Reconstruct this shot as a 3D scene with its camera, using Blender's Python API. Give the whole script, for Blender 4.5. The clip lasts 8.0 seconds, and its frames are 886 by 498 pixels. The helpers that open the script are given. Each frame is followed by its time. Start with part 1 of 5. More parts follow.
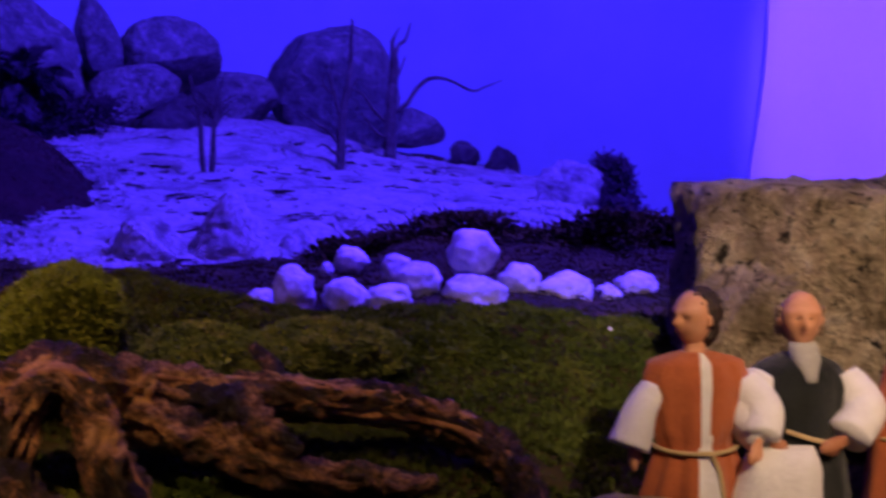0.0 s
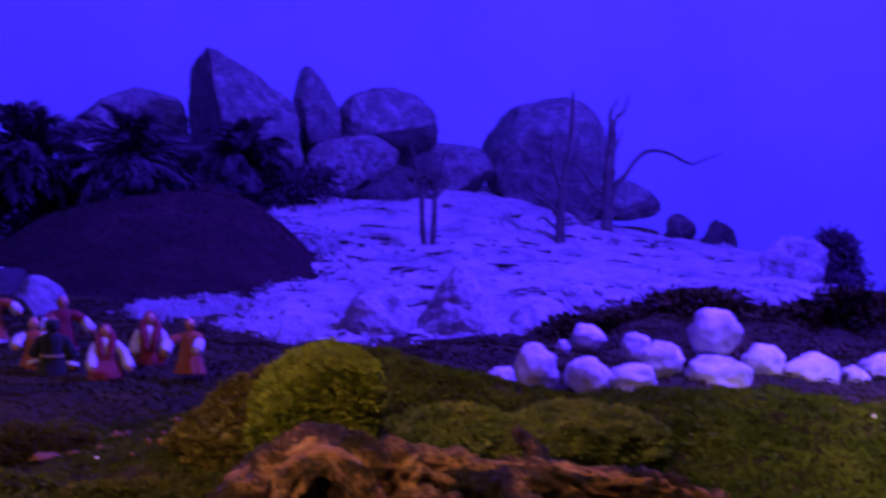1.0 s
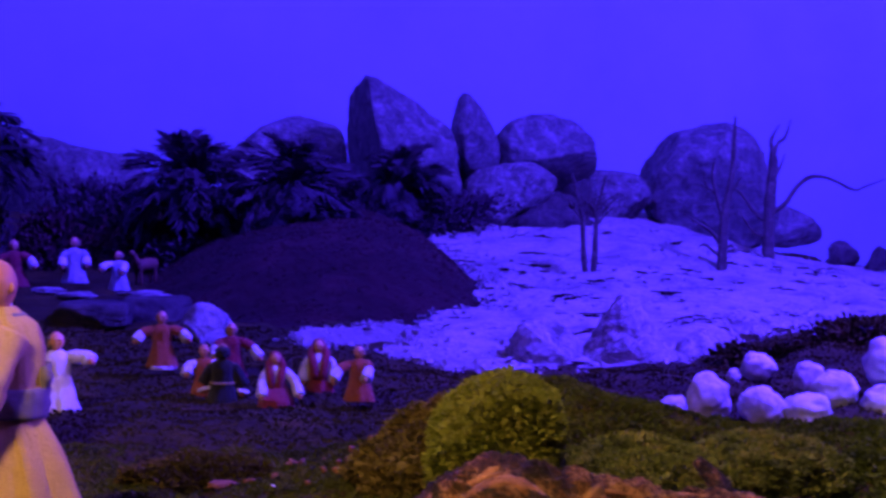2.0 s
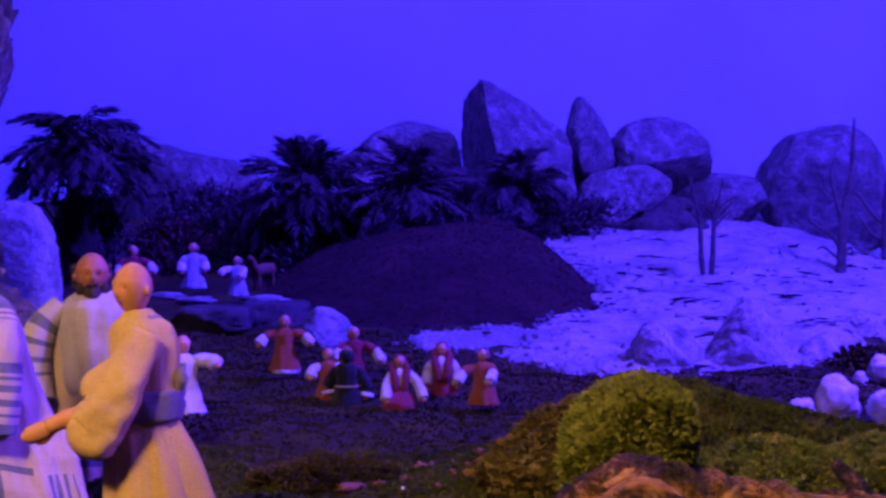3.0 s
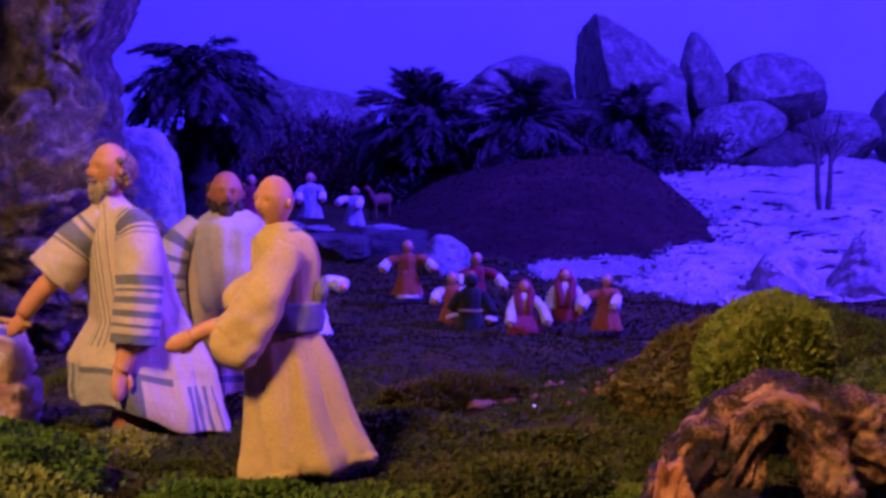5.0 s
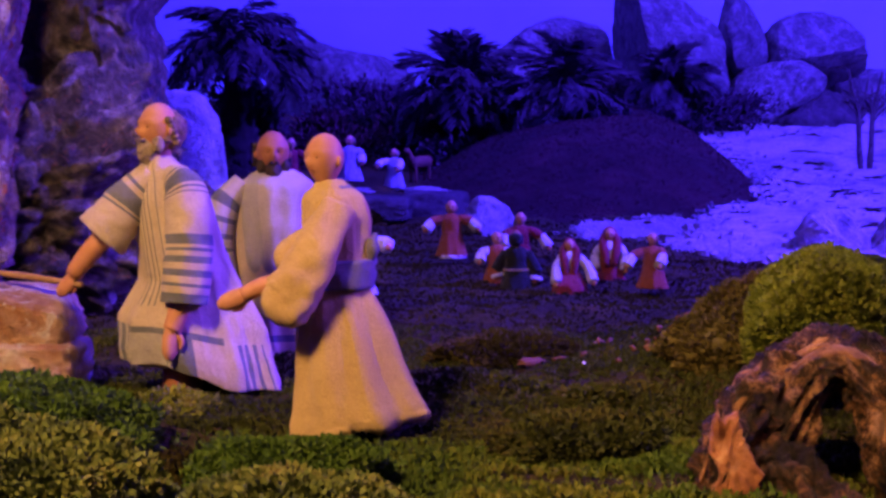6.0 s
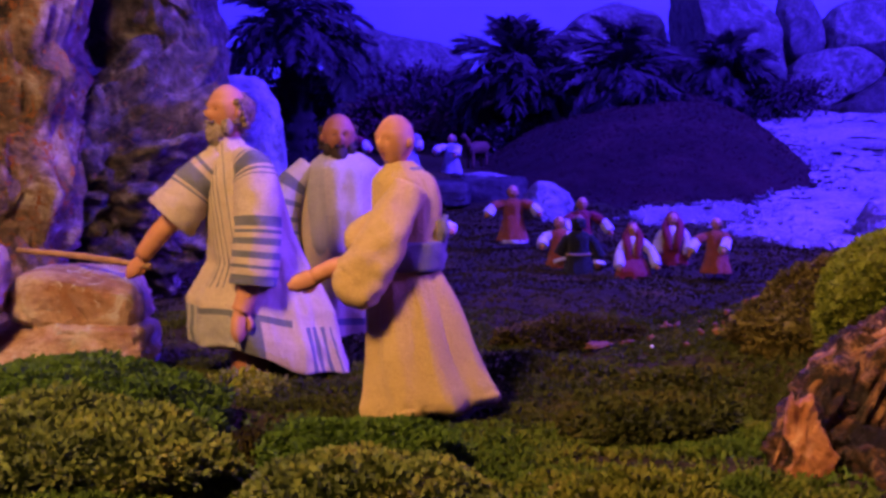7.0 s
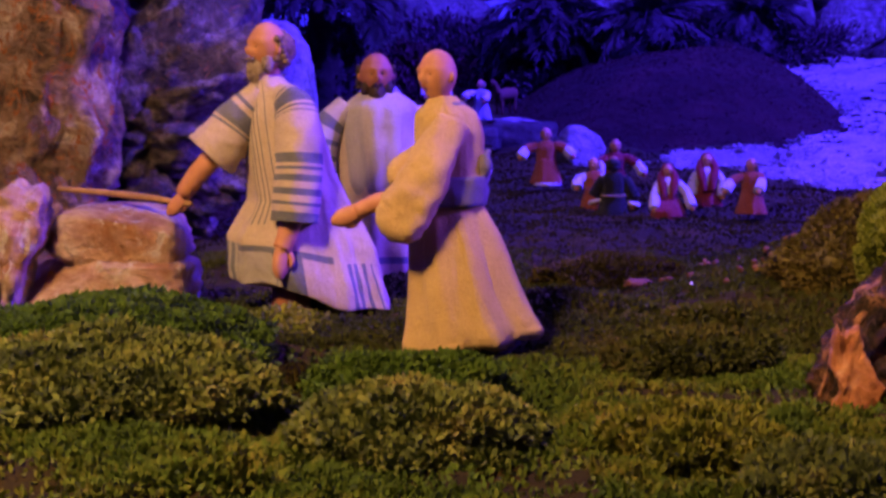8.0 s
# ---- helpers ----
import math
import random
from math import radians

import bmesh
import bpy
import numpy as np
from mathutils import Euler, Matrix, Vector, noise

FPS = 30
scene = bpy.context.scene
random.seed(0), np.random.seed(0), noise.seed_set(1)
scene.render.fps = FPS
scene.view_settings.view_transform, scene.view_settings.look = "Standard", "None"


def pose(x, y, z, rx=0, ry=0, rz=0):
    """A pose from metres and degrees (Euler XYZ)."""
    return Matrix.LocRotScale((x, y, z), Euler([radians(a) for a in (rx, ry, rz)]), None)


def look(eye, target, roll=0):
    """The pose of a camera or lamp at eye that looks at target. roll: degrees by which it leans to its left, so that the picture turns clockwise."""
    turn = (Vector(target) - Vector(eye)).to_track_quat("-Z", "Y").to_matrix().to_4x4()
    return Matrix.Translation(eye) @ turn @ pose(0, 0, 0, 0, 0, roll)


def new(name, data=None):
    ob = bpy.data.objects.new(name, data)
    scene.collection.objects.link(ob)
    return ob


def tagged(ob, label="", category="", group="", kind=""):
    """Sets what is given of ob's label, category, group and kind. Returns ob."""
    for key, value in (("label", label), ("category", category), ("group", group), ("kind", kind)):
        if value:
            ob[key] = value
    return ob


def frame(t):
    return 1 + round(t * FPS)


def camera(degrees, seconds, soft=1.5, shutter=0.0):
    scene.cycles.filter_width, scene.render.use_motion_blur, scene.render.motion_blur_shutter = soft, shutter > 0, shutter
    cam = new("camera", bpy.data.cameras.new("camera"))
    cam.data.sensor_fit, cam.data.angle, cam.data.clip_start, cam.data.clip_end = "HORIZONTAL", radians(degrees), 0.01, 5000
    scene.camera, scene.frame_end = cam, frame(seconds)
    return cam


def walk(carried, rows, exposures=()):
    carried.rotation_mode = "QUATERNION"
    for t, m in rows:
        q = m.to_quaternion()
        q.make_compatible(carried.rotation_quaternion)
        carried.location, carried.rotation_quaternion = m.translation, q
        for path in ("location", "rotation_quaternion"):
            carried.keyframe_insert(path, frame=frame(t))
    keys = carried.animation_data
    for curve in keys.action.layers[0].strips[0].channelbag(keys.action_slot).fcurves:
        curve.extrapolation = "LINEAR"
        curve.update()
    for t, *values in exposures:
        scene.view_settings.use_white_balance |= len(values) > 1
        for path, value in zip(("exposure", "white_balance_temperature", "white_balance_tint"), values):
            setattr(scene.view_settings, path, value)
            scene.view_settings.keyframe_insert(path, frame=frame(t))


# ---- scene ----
cam = camera(24.572, 8.0, soft=2.8, shutter=0.5)

# seconds, eye, yaw to the left, pitch, roll
PATH = (
    (0.0, 0.0000, 0.0000, 0.2600, -13.885, -4.807, 0.079),
    (0.5, -0.0318, 0.0315, 0.2623, -11.647, -4.081, 0.315),
    (1.0, -0.0577, 0.0538, 0.2679, -8.723, -2.915, 0.372),
    (1.5, -0.0728, 0.0625, 0.2667, -6.391, -2.352, 0.397),
    (2.0, -0.0831, 0.0709, 0.2680, -4.631, -2.181, 0.152),
    (3.5, -0.1147, 0.0774, 0.2617, -0.710, -1.974, -0.131),
    (4.0, -0.1213, 0.0734, 0.2595, -0.194, -1.996, 0.074),
    (4.5, -0.1266, 0.0676, 0.2507, 0.001, -2.441, 0.028),
    (5.0, -0.1386, 0.0664, 0.2411, 0.981, -3.539, 0.202),
    (6.5, -0.1619, 0.0699, 0.2305, 2.330, -4.565, -0.407),
    (7.0, -0.1734, 0.0714, 0.2267, 3.156, -4.764, -0.265),
    (7.5, -0.1819, 0.0745, 0.2216, 3.816, -5.232, -0.215),
    (8.0, -0.1927, 0.0670, 0.2107, 3.664, -6.000, -0.473),
)
walk(cam, [(t, pose(x, y, z, 0, 0, yaw) @ pose(0, 0, 0, 90 + pitch) @ pose(0, 0, 0, 0, 0, roll)) for t, x, y, z, yaw, pitch, roll in PATH],
     exposures=((0.0, -0.95), (0.5, -0.8), (1.0, -0.6), (1.5, -0.42), (2.2, -0.28), (3.3, -0.08), (4.5, 0.0), (8.0, 0.0)))

# ---------------------------------------------------------------- light
world = bpy.data.worlds.new("World")
scene.world = world
world.use_nodes = True
world.node_tree.nodes["Background"].inputs[0].default_value = (0.115, 0.05, 0.42, 1)
world.node_tree.nodes["Background"].inputs[1].default_value = 0.26


def area_lamp(name, eye, target, power, color, size, label):
    data = bpy.data.lights.new(name, "AREA")
    data.energy, data.color, data.size = power, color, size
    ob = new(name, data)
    ob.matrix_world = look(eye, target)
    return tagged(ob, label, "lamp")


def spot_lamp(name, eye, target, power, color, angle, blend, radius, label):
    data = bpy.data.lights.new(name, "SPOT")
    data.energy, data.color, data.spot_size, data.spot_blend, data.shadow_soft_size = power, color, radians(angle), blend, radius
    ob = new(name, data)
    ob.matrix_world = look(eye, target)
    return tagged(ob, label, "lamp")


spot_lamp("blue_flood_lamp", (1.55, 2.2, 1.8), (0.35, 4.05, 0.2), 1900, (0.049, 0.020, 1.0), 116, 0.6, 0.12, "deep blue flood lamp under the ceiling over the display")
spot_lamp("blue_flood_lamp", (-1.2, 2.9, 2.5), (-0.3, 4.8, 0.9), 420, (0.047, 0.022, 1.0), 100, 0.8, 0.2, "deep blue flood lamp washing the backdrop")
# added soft blue fill, no such fixture known; lifts the dark shadows
area_lamp("blue_fill_lamp", (0.2, 2.5, 2.7), (0.15, 3.5, 0.1), 62, (0.10, 0.04, 1.0), 1.8, "added broad deep blue fill light softening shadows over the display")
spot_lamp("blue_rim_lamp", (1.45, 1.66, 0.85), (-0.58, 1.98, 0.25), 380, (0.15, 0.045, 1.0), 32, 0.6, 0.04, "violet-blue spot lamp beside the display")
# extra amber spot, added only because the cliff came out too dark
spot_lamp("warm_spot_lamp", (-0.42, 0.85, 1.20), (-0.68, 2.15, 0.30), 85, (1.0, 0.55, 0.28), 29, 0.8, 0.08, "added amber fill spot brightening the cliff")
spot_lamp("warm_spot_lamp", (-0.90, 0.45, 1.15), (-0.55, 1.40, -0.05), 175, (1.0, 0.53, 0.23), 58, 1.0, 0.14, "amber spot lamp over the front of the display")
# another added amber spot, an assumed source to brighten driftwood and cushions
spot_lamp("warm_spot_lamp", (-0.06, 0.80, 1.40), (0.19, 1.65, 0.0), 90, (1.0, 0.55, 0.25), 30, 1.0, 0.05, "added amber fill spot brightening the driftwood and moss")
spot_lamp("warm_spot_lamp", (0.72, 0.0, 1.10), (0.76, 1.58, 0.05), 320, (1.0, 0.66, 0.42), 22, 1.0, 0.05, "amber spot lamp over the front of the display")
spot_lamp("blue_flood_lamp", (1.0, 1.15, 1.9), (0.60, 2.42, 0.04), 400, (0.10, 0.03, 1.0), 32, 0.7, 0.06, "deep blue spot lamp over the white stones")
spot_lamp("pink_spot_lamp", (1.35, 0.7, 1.3), (0.86, 2.40, 0.0), 5, (1.0, 0.42, 0.80), 20, 0.9, 0.05, "pale pink spot lamp beside the display")
spot_lamp("pink_spot_lamp", (2.95, 3.0, 1.2), (3.06, 4.84, 0.4), 120, (1.0, 0.35, 0.9), 56, 0.15, 0.04, "pale pink spot lamp aimed at the pale sheet before the backdrop")

# ---------------------------------------------------------------- materials


def ramp(nt, fac, stops):
    node = nt.nodes.new("ShaderNodeValToRGB")
    while len(node.color_ramp.elements) < len(stops):
        node.color_ramp.elements.new(0.5)
    for e, (at, c) in zip(node.color_ramp.elements, stops):
        e.position, e.color = at, (*c, 1)
    nt.links.new(fac, node.inputs[0])
    return node.outputs[0]


def noise_node(nt, vec, scale, detail=6.0, rough=0.6, distort=0.0):
    node = nt.nodes.new("ShaderNodeTexNoise")
    node.inputs["Scale"].default_value, node.inputs["Detail"].default_value = scale, detail
    node.inputs["Roughness"].default_value, node.inputs["Distortion"].default_value = rough, distort
    nt.links.new(vec, node.inputs["Vector"])
    return node.outputs["Fac"]


def mix(nt, fac, a, b, how="MIX"):
    node = nt.nodes.new("ShaderNodeMix")
    node.data_type, node.blend_type = "RGBA", how
    for sock, v in ((node.inputs[0], fac), (node.inputs[6], a), (node.inputs[7], b)):
        if isinstance(v, (int, float)):
            sock.default_value = v
        elif isinstance(v, tuple):
            sock.default_value = (*v, 1)
        else:
            nt.links.new(v, sock)
    return node.outputs[2]


def maths(nt, how, a, b):
    node = nt.nodes.new("ShaderNodeMath")
    node.operation = how
    for sock, v in ((node.inputs[0], a), (node.inputs[1], b)):
        if isinstance(v, (int, float)):
            sock.default_value = v
        else:
            nt.links.new(v, sock)
    return node.outputs[0]


def start(name, rough, spec):
    m = bpy.data.materials.new(name)
    m.use_nodes = True
    nt = m.node_tree
    bsdf = nt.nodes["Principled BSDF"]
    bsdf.inputs["Roughness"].default_value = rough
    bsdf.inputs["Specular IOR Level"].default_value = spec
    coord = nt.nodes.new("ShaderNodeTexCoord").outputs["Object"]
    info = nt.nodes.new("ShaderNodeObjectInfo")
    add = nt.nodes.new("ShaderNodeVectorMath")
    add.operation = "ADD"
    shift = nt.nodes.new("ShaderNodeVectorMath")
    shift.operation = "SCALE"
    shift.inputs[0].default_value = (7.3, 3.1, 5.7)
    nt.links.new(info.outputs["Random"], shift.inputs["Scale"])
    nt.links.new(coord, add.inputs[0])
    nt.links.new(shift.outputs[0], add.inputs[1])
    return m, nt, bsdf, add.outputs[0]


def bump(nt, bsdf, height, strength, distance):
    node = nt.nodes.new("ShaderNodeBump")
    node.inputs["Strength"].default_value, node.inputs["Distance"].default_value = strength, distance
    nt.links.new(height, node.inputs["Height"])
    nt.links.new(node.outputs[0], bsdf.inputs["Normal"])


def stone(name, dark, mid, light, scale=14.0, fine=110.0, rough=0.9, relief=0.8, depth=0.004, spots=0.0, spot_color=(0.7, 0.65, 0.6), spec=0.25):
    """Stone with broad stains, fine grain and pits."""
    m, nt, bsdf, v = start(name, rough, spec)
    broad = noise_node(nt, v, scale, 5, 0.65, 0.6)
    grain = noise_node(nt, v, fine, 4, 0.7)
    col = ramp(nt, broad, ((0.33, dark), (0.52, mid), (0.70, light)))
    col = mix(nt, 0.55, col, ramp(nt, grain, ((0.3, (0.25, 0.25, 0.25)), (0.55, (0.5, 0.5, 0.5)), (0.75, (0.8, 0.8, 0.8)))), "OVERLAY")
    if spots:
        patch = ramp(nt, noise_node(nt, v, scale * 2.6, 5, 0.7, 1.0), ((0.60 - spots * 0.1, (0, 0, 0)), (0.68 - spots * 0.1, (1, 1, 1))))
        col = mix(nt, patch, col, spot_color)
    nt.links.new(col, bsdf.inputs["Base Color"])
    bump(nt, bsdf, maths(nt, "ADD", maths(nt, "MULTIPLY", noise_node(nt, v, scale * 3, 8, 0.7), 2.0), grain), relief, depth)
    return m


def cloth(name, color, dim, weave=900.0, rough=0.95):
    """Woven cloth, with threads and slight fading."""
    m, nt, bsdf, v = start(name, rough, 0.1)
    fade = noise_node(nt, v, 22, 4, 0.6)
    col = ramp(nt, fade, ((0.35, dim), (0.65, color)))
    thread = noise_node(nt, v, weave, 2, 0.5)
    col = mix(nt, 0.35, col, ramp(nt, thread, ((0.3, (0.3, 0.3, 0.3)), (0.7, (0.7, 0.7, 0.7)))), "OVERLAY")
    nt.links.new(col, bsdf.inputs["Base Color"])
    bsdf.inputs["Sheen Weight"].default_value = 0.15
    bump(nt, bsdf, maths(nt, "ADD", thread, maths(nt, "MULTIPLY", noise_node(nt, v, 60, 3), 2.0)), 0.6, 0.0022)
    return m


def paint(name, color, dim, rough=0.6, scale=60.0, relief=0.15):
    m, nt, bsdf, v = start(name, rough, 0.35)
    n = noise_node(nt, v, scale, 5, 0.6)
    nt.links.new(ramp(nt, n, ((0.35, dim), (0.62, color))), bsdf.inputs["Base Color"])
    bump(nt, bsdf, noise_node(nt, v, scale * 5, 4), relief, 0.001)
    return m


def foliage(name, tones, scale=9.0, rough=0.7):
    """Leaves: a tone per leaf, drifting over the bed."""
    m, nt, bsdf, v = start(name, rough, 0.08)
    geo = nt.nodes.new("ShaderNodeNewGeometry")
    drift = noise_node(nt, v, scale, 4, 0.6, 0.3)
    per = geo.outputs["Random Per Island"]
    n = maths(nt, "ADD", maths(nt, "MULTIPLY", drift, 1.8), maths(nt, "MULTIPLY", per, 0.30))
    n = maths(nt, "SUBTRACT", n, 0.55)
    step = 1.0 / (len(tones) - 1)
    nt.links.new(ramp(nt, n, [(i * step, c) for i, c in enumerate(tones)]), bsdf.inputs["Base Color"])
    bsdf.inputs["Subsurface Weight"].default_value = 0.0
    return m


M_GROUND = stone("moss_and_earth", (0.024, 0.015, 0.005), (0.045, 0.036, 0.008), (0.095, 0.066, 0.014), 9, 160, 0.95, 1.0, 0.006)
M_EARTH = stone("dark_earth", (0.02, 0.013, 0.012), (0.04, 0.024, 0.02), (0.075, 0.045, 0.035), 12, 220, 0.95, 1.0, 0.006)
M_SOIL = stone("peat_soil", (0.018, 0.006, 0.005), (0.032, 0.010, 0.009), (0.055, 0.018, 0.016), 10, 260, 0.97, 1.0, 0.004)
M_SAND = stone("pale_sand", (0.22, 0.21, 0.20), (0.48, 0.45, 0.41), (0.58, 0.54, 0.49), 9, 180, 0.9, 1.0, 0.008, 0.12, (0.16, 0.13, 0.13))
M_BOULDER = stone("granite_boulder", (0.10, 0.095, 0.09), (0.21, 0.20, 0.185), (0.38, 0.355, 0.33), 34, 130, 0.9, 1.0, 0.008)
M_BOULDER_PALE = stone("mottled_boulder", (0.11, 0.105, 0.10), (0.27, 0.25, 0.23), (0.46, 0.43, 0.40), 40, 120, 0.9, 1.0, 0.008, 0.3, (0.48, 0.45, 0.42))
M_BOULDER_DARK = stone("dark_boulder", (0.03, 0.025, 0.025), (0.07, 0.06, 0.055), (0.13, 0.11, 0.1), 14, 140, 0.9, 0.9, 0.005)
M_PALE = stone("pale_weathered_rock", (0.16, 0.15, 0.145), (0.44, 0.42, 0.39), (0.62, 0.59, 0.55), 24, 95, 0.9, 1.0, 0.008)
M_LIMESTONE = stone("mottled_limestone", (0.22, 0.21, 0.20), (0.52, 0.50, 0.47), (0.68, 0.66, 0.62), 26, 95, 0.9, 1.0, 0.008)
M_WHITE = stone("white_pebble", (0.42, 0.40, 0.38), (0.64, 0.62, 0.59), (0.76, 0.74, 0.71), 20, 160, 0.75, 0.5, 0.002)
M_CLIFF = stone("rust_and_grey_rock", (0.06, 0.045, 0.04), (0.46, 0.31, 0.22), (0.88, 0.80, 0.72), 24, 80, 0.7, 1.0, 0.03, 0.55, (0.50, 0.18, 0.06))
M_CLIFF_DARK = stone("dark_fissured_rock", (0.04, 0.034, 0.026), (0.22, 0.18, 0.13), (0.62, 0.54, 0.43), 38, 75, 0.62, 1.0, 0.05, 0.25, (0.34, 0.17, 0.09), spec=0.4)
M_ORANGE = stone("orange_quartz_stone", (0.42, 0.20, 0.09), (0.62, 0.44, 0.30), (0.78, 0.70, 0.62), 16, 90, 0.75, 0.9, 0.008, 0.35, (0.7, 0.64, 0.56))
M_SLAB = stone("lichen_spotted_stone", (0.22, 0.17, 0.10), (0.62, 0.51, 0.35), (0.86, 0.75, 0.57), 20, 60, 0.92, 1.0, 0.02, 0.5, (0.05, 0.042, 0.03))
M_BACKDROP = paint("painted_sky_wall", (0.33, 0.40, 0.46), (0.26, 0.33, 0.39), 0.9, 1.5, 0.02)
M_PANEL = paint("pale_plaster", (0.75, 0.73, 0.72), (0.70, 0.68, 0.67), 0.9, 3.0, 0.03)
# kept light so that the unseen room bounces fill into the shadows
M_ROOM = paint("grey_bounce_paint", (0.62, 0.60, 0.62), (0.55, 0.54, 0.55), 0.9, 4.0, 0.05)

# ---------------------------------------------------------------- building helpers


def part(name, data, material, parent=None, label=""):
    """One mesh object under a thing. data: a bmesh or a mesh."""
    if isinstance(data, bmesh.types.BMesh):
        me = bpy.data.meshes.new(name)
        data.to_mesh(me)
        data.free()
    else:
        me = data
    if material is not None and not me.materials:
        me.materials.append(material)
    ob = new(name, me)
    if parent is not None:
        ob.parent = parent
        ob.matrix_parent_inverse = Matrix.Identity(4)
    if label:
        ob["label"] = label
    return ob


def group_at(name, at, label, category, group=""):
    e = new(name)
    e.location = at
    return tagged(e, label, category, group)


def smooth(me):
    me.polygons.foreach_set("use_smooth", [True] * len(me.polygons))
    return me


def mesh_of(name, verts, faces, mats=(), index=None, soft=True):
    me = bpy.data.meshes.new(name)
    me.from_pydata([tuple(v) for v in verts], [], faces)
    for m in mats:
        me.materials.append(m)
    if index is not None:
        me.polygons.foreach_set("material_index", index)
    if soft:
        smooth(me)
    me.update()
    return me


def gauss(x, y, cx, cy, sx, sy):
    return math.exp(-0.5 * (((x - cx) / sx) ** 2 + ((y - cy) / sy) ** 2))


def step01(a, b, v):
    v = min(1.0, max(0.0, (v - a) / (b - a)))
    return v * v * (3 - 2 * v)


DEPTHS = (0.5, 1.0, 1.25, 1.45, 1.65, 1.9, 2.35, 2.6, 2.9, 3.3, 3.6, 4.1, 4.6, 5.2)
RISE_WEST = (-0.12, -0.09, -0.068, -0.052, -0.038, -0.024, 0.004, 0.018, 0.028, 0.06, 0.08, 0.15, 0.20, 0.22)
RISE_EAST = (-0.12, -0.11, -0.10, -0.09, -0.08, -0.05, -0.02, -0.01, 0.0, 0.012, 0.02, 0.05, 0.06, 0.07)


def height(x, y):
    """The lie of the ground."""
    s = step01(0.5, 1.2, x)
    z = float(np.interp(y, DEPTHS, RISE_WEST)) * (1 - s) + float(np.interp(y, DEPTHS, RISE_EAST)) * s
    z += 0.036 * gauss(x, y, -0.57, 1.60, 0.10, 0.07) + 0.030 * gauss(x, y, -0.50, 1.45, 0.09, 0.09) - 0.028 * gauss(x, y, -0.395, 1.48, 0.022, 0.09) - 0.02 * gauss(x, y, -0.21, 1.44, 0.02, 0.08)
    z += 0.018 * gauss(x, y, -0.24, 1.40, 0.08, 0.07)
    z += 0.066 * gauss(x, y, 0.10, 1.88, 0.095, 0.10) - 0.020 * gauss(x, y, 0.30, 2.76, 0.17, 0.12)
    z += 0.062 * math.exp(-0.5 * ((y - 1.87) / 0.08) ** 2) * step01(0.08, 0.2, x) * (1 - 0.5 * step01(0.5, 0.9, x))
    z += 0.030 * math.exp(-0.5 * ((y - 2.7) / 0.12) ** 2) * step01(0.5, 0.65, x) * (1 - step01(1.05, 1.3, x))
    z -= 0.060 * gauss(x, y, 0.66, 1.48, 0.14, 0.13) + 0.045 * gauss(x, y, 0.36, 1.47, 0.15, 0.07)
    z -= 0.32 * step01(1.18, 1.5, x) * step01(3.05, 3.6, y) + 0.04 * step01(1.22, 1.32, x) * step01(3.2, 3.5, y)
    z += 0.010 * noise.noise((x * 7, y * 7, 0.3)) + 0.009 * noise.noise((x * 20, y * 20, 1.3)) + 0.006 * noise.noise((x * 50, y * 50, 4.3)) * (y < 2.3)
    return z


def grid_mesh(name, x0, x1, y0, y1, cell, func, keep=None):
    """A sheet of square cells; cell may be (coarse, fine, x from, x to, y from, y to)."""
    def steps(a, b, lo, hi):
        out, v = [], a
        while v < b - 1e-6:
            out.append(v)
            v += cell if not isinstance(cell, tuple) else cell[1] if lo <= v < hi else cell[0]
        return out + [b]

    fine = cell[2:] if isinstance(cell, tuple) else (0, 0, 0, 0)
    verts, index, faces = [], {}, []
    xs, ys = steps(x0, x1, *fine[:2]), steps(y0, y1, *fine[2:])
    nx, ny = len(xs), len(ys)
    ok = [[keep is None or keep(x, y) for y in ys] for x in xs]

    def vid(i, j):
        if (i, j) not in index:
            index[i, j] = len(verts)
            verts.append((xs[i], ys[j], func(xs[i], ys[j])))
        return index[i, j]

    for i in range(nx - 1):
        for j in range(ny - 1):
            if ok[i][j] and ok[i + 1][j] and ok[i][j + 1] and ok[i + 1][j + 1]:
                faces.append((vid(i, j), vid(i + 1, j), vid(i + 1, j + 1), vid(i, j + 1)))
    return mesh_of(name, verts, faces)


def icosphere(sub):
    bm = bmesh.new()
    bmesh.ops.create_icosphere(bm, subdivisions=sub, radius=1.0)
    bm.verts.ensure_lookup_table()
    v = [p.co.copy() for p in bm.verts]
    f = [tuple(p.index for p in q.verts) for q in bm.faces]
    bm.free()
    return v, f


BALLS = {n: icosphere(n) for n in (2, 3, 4, 5, 6)}


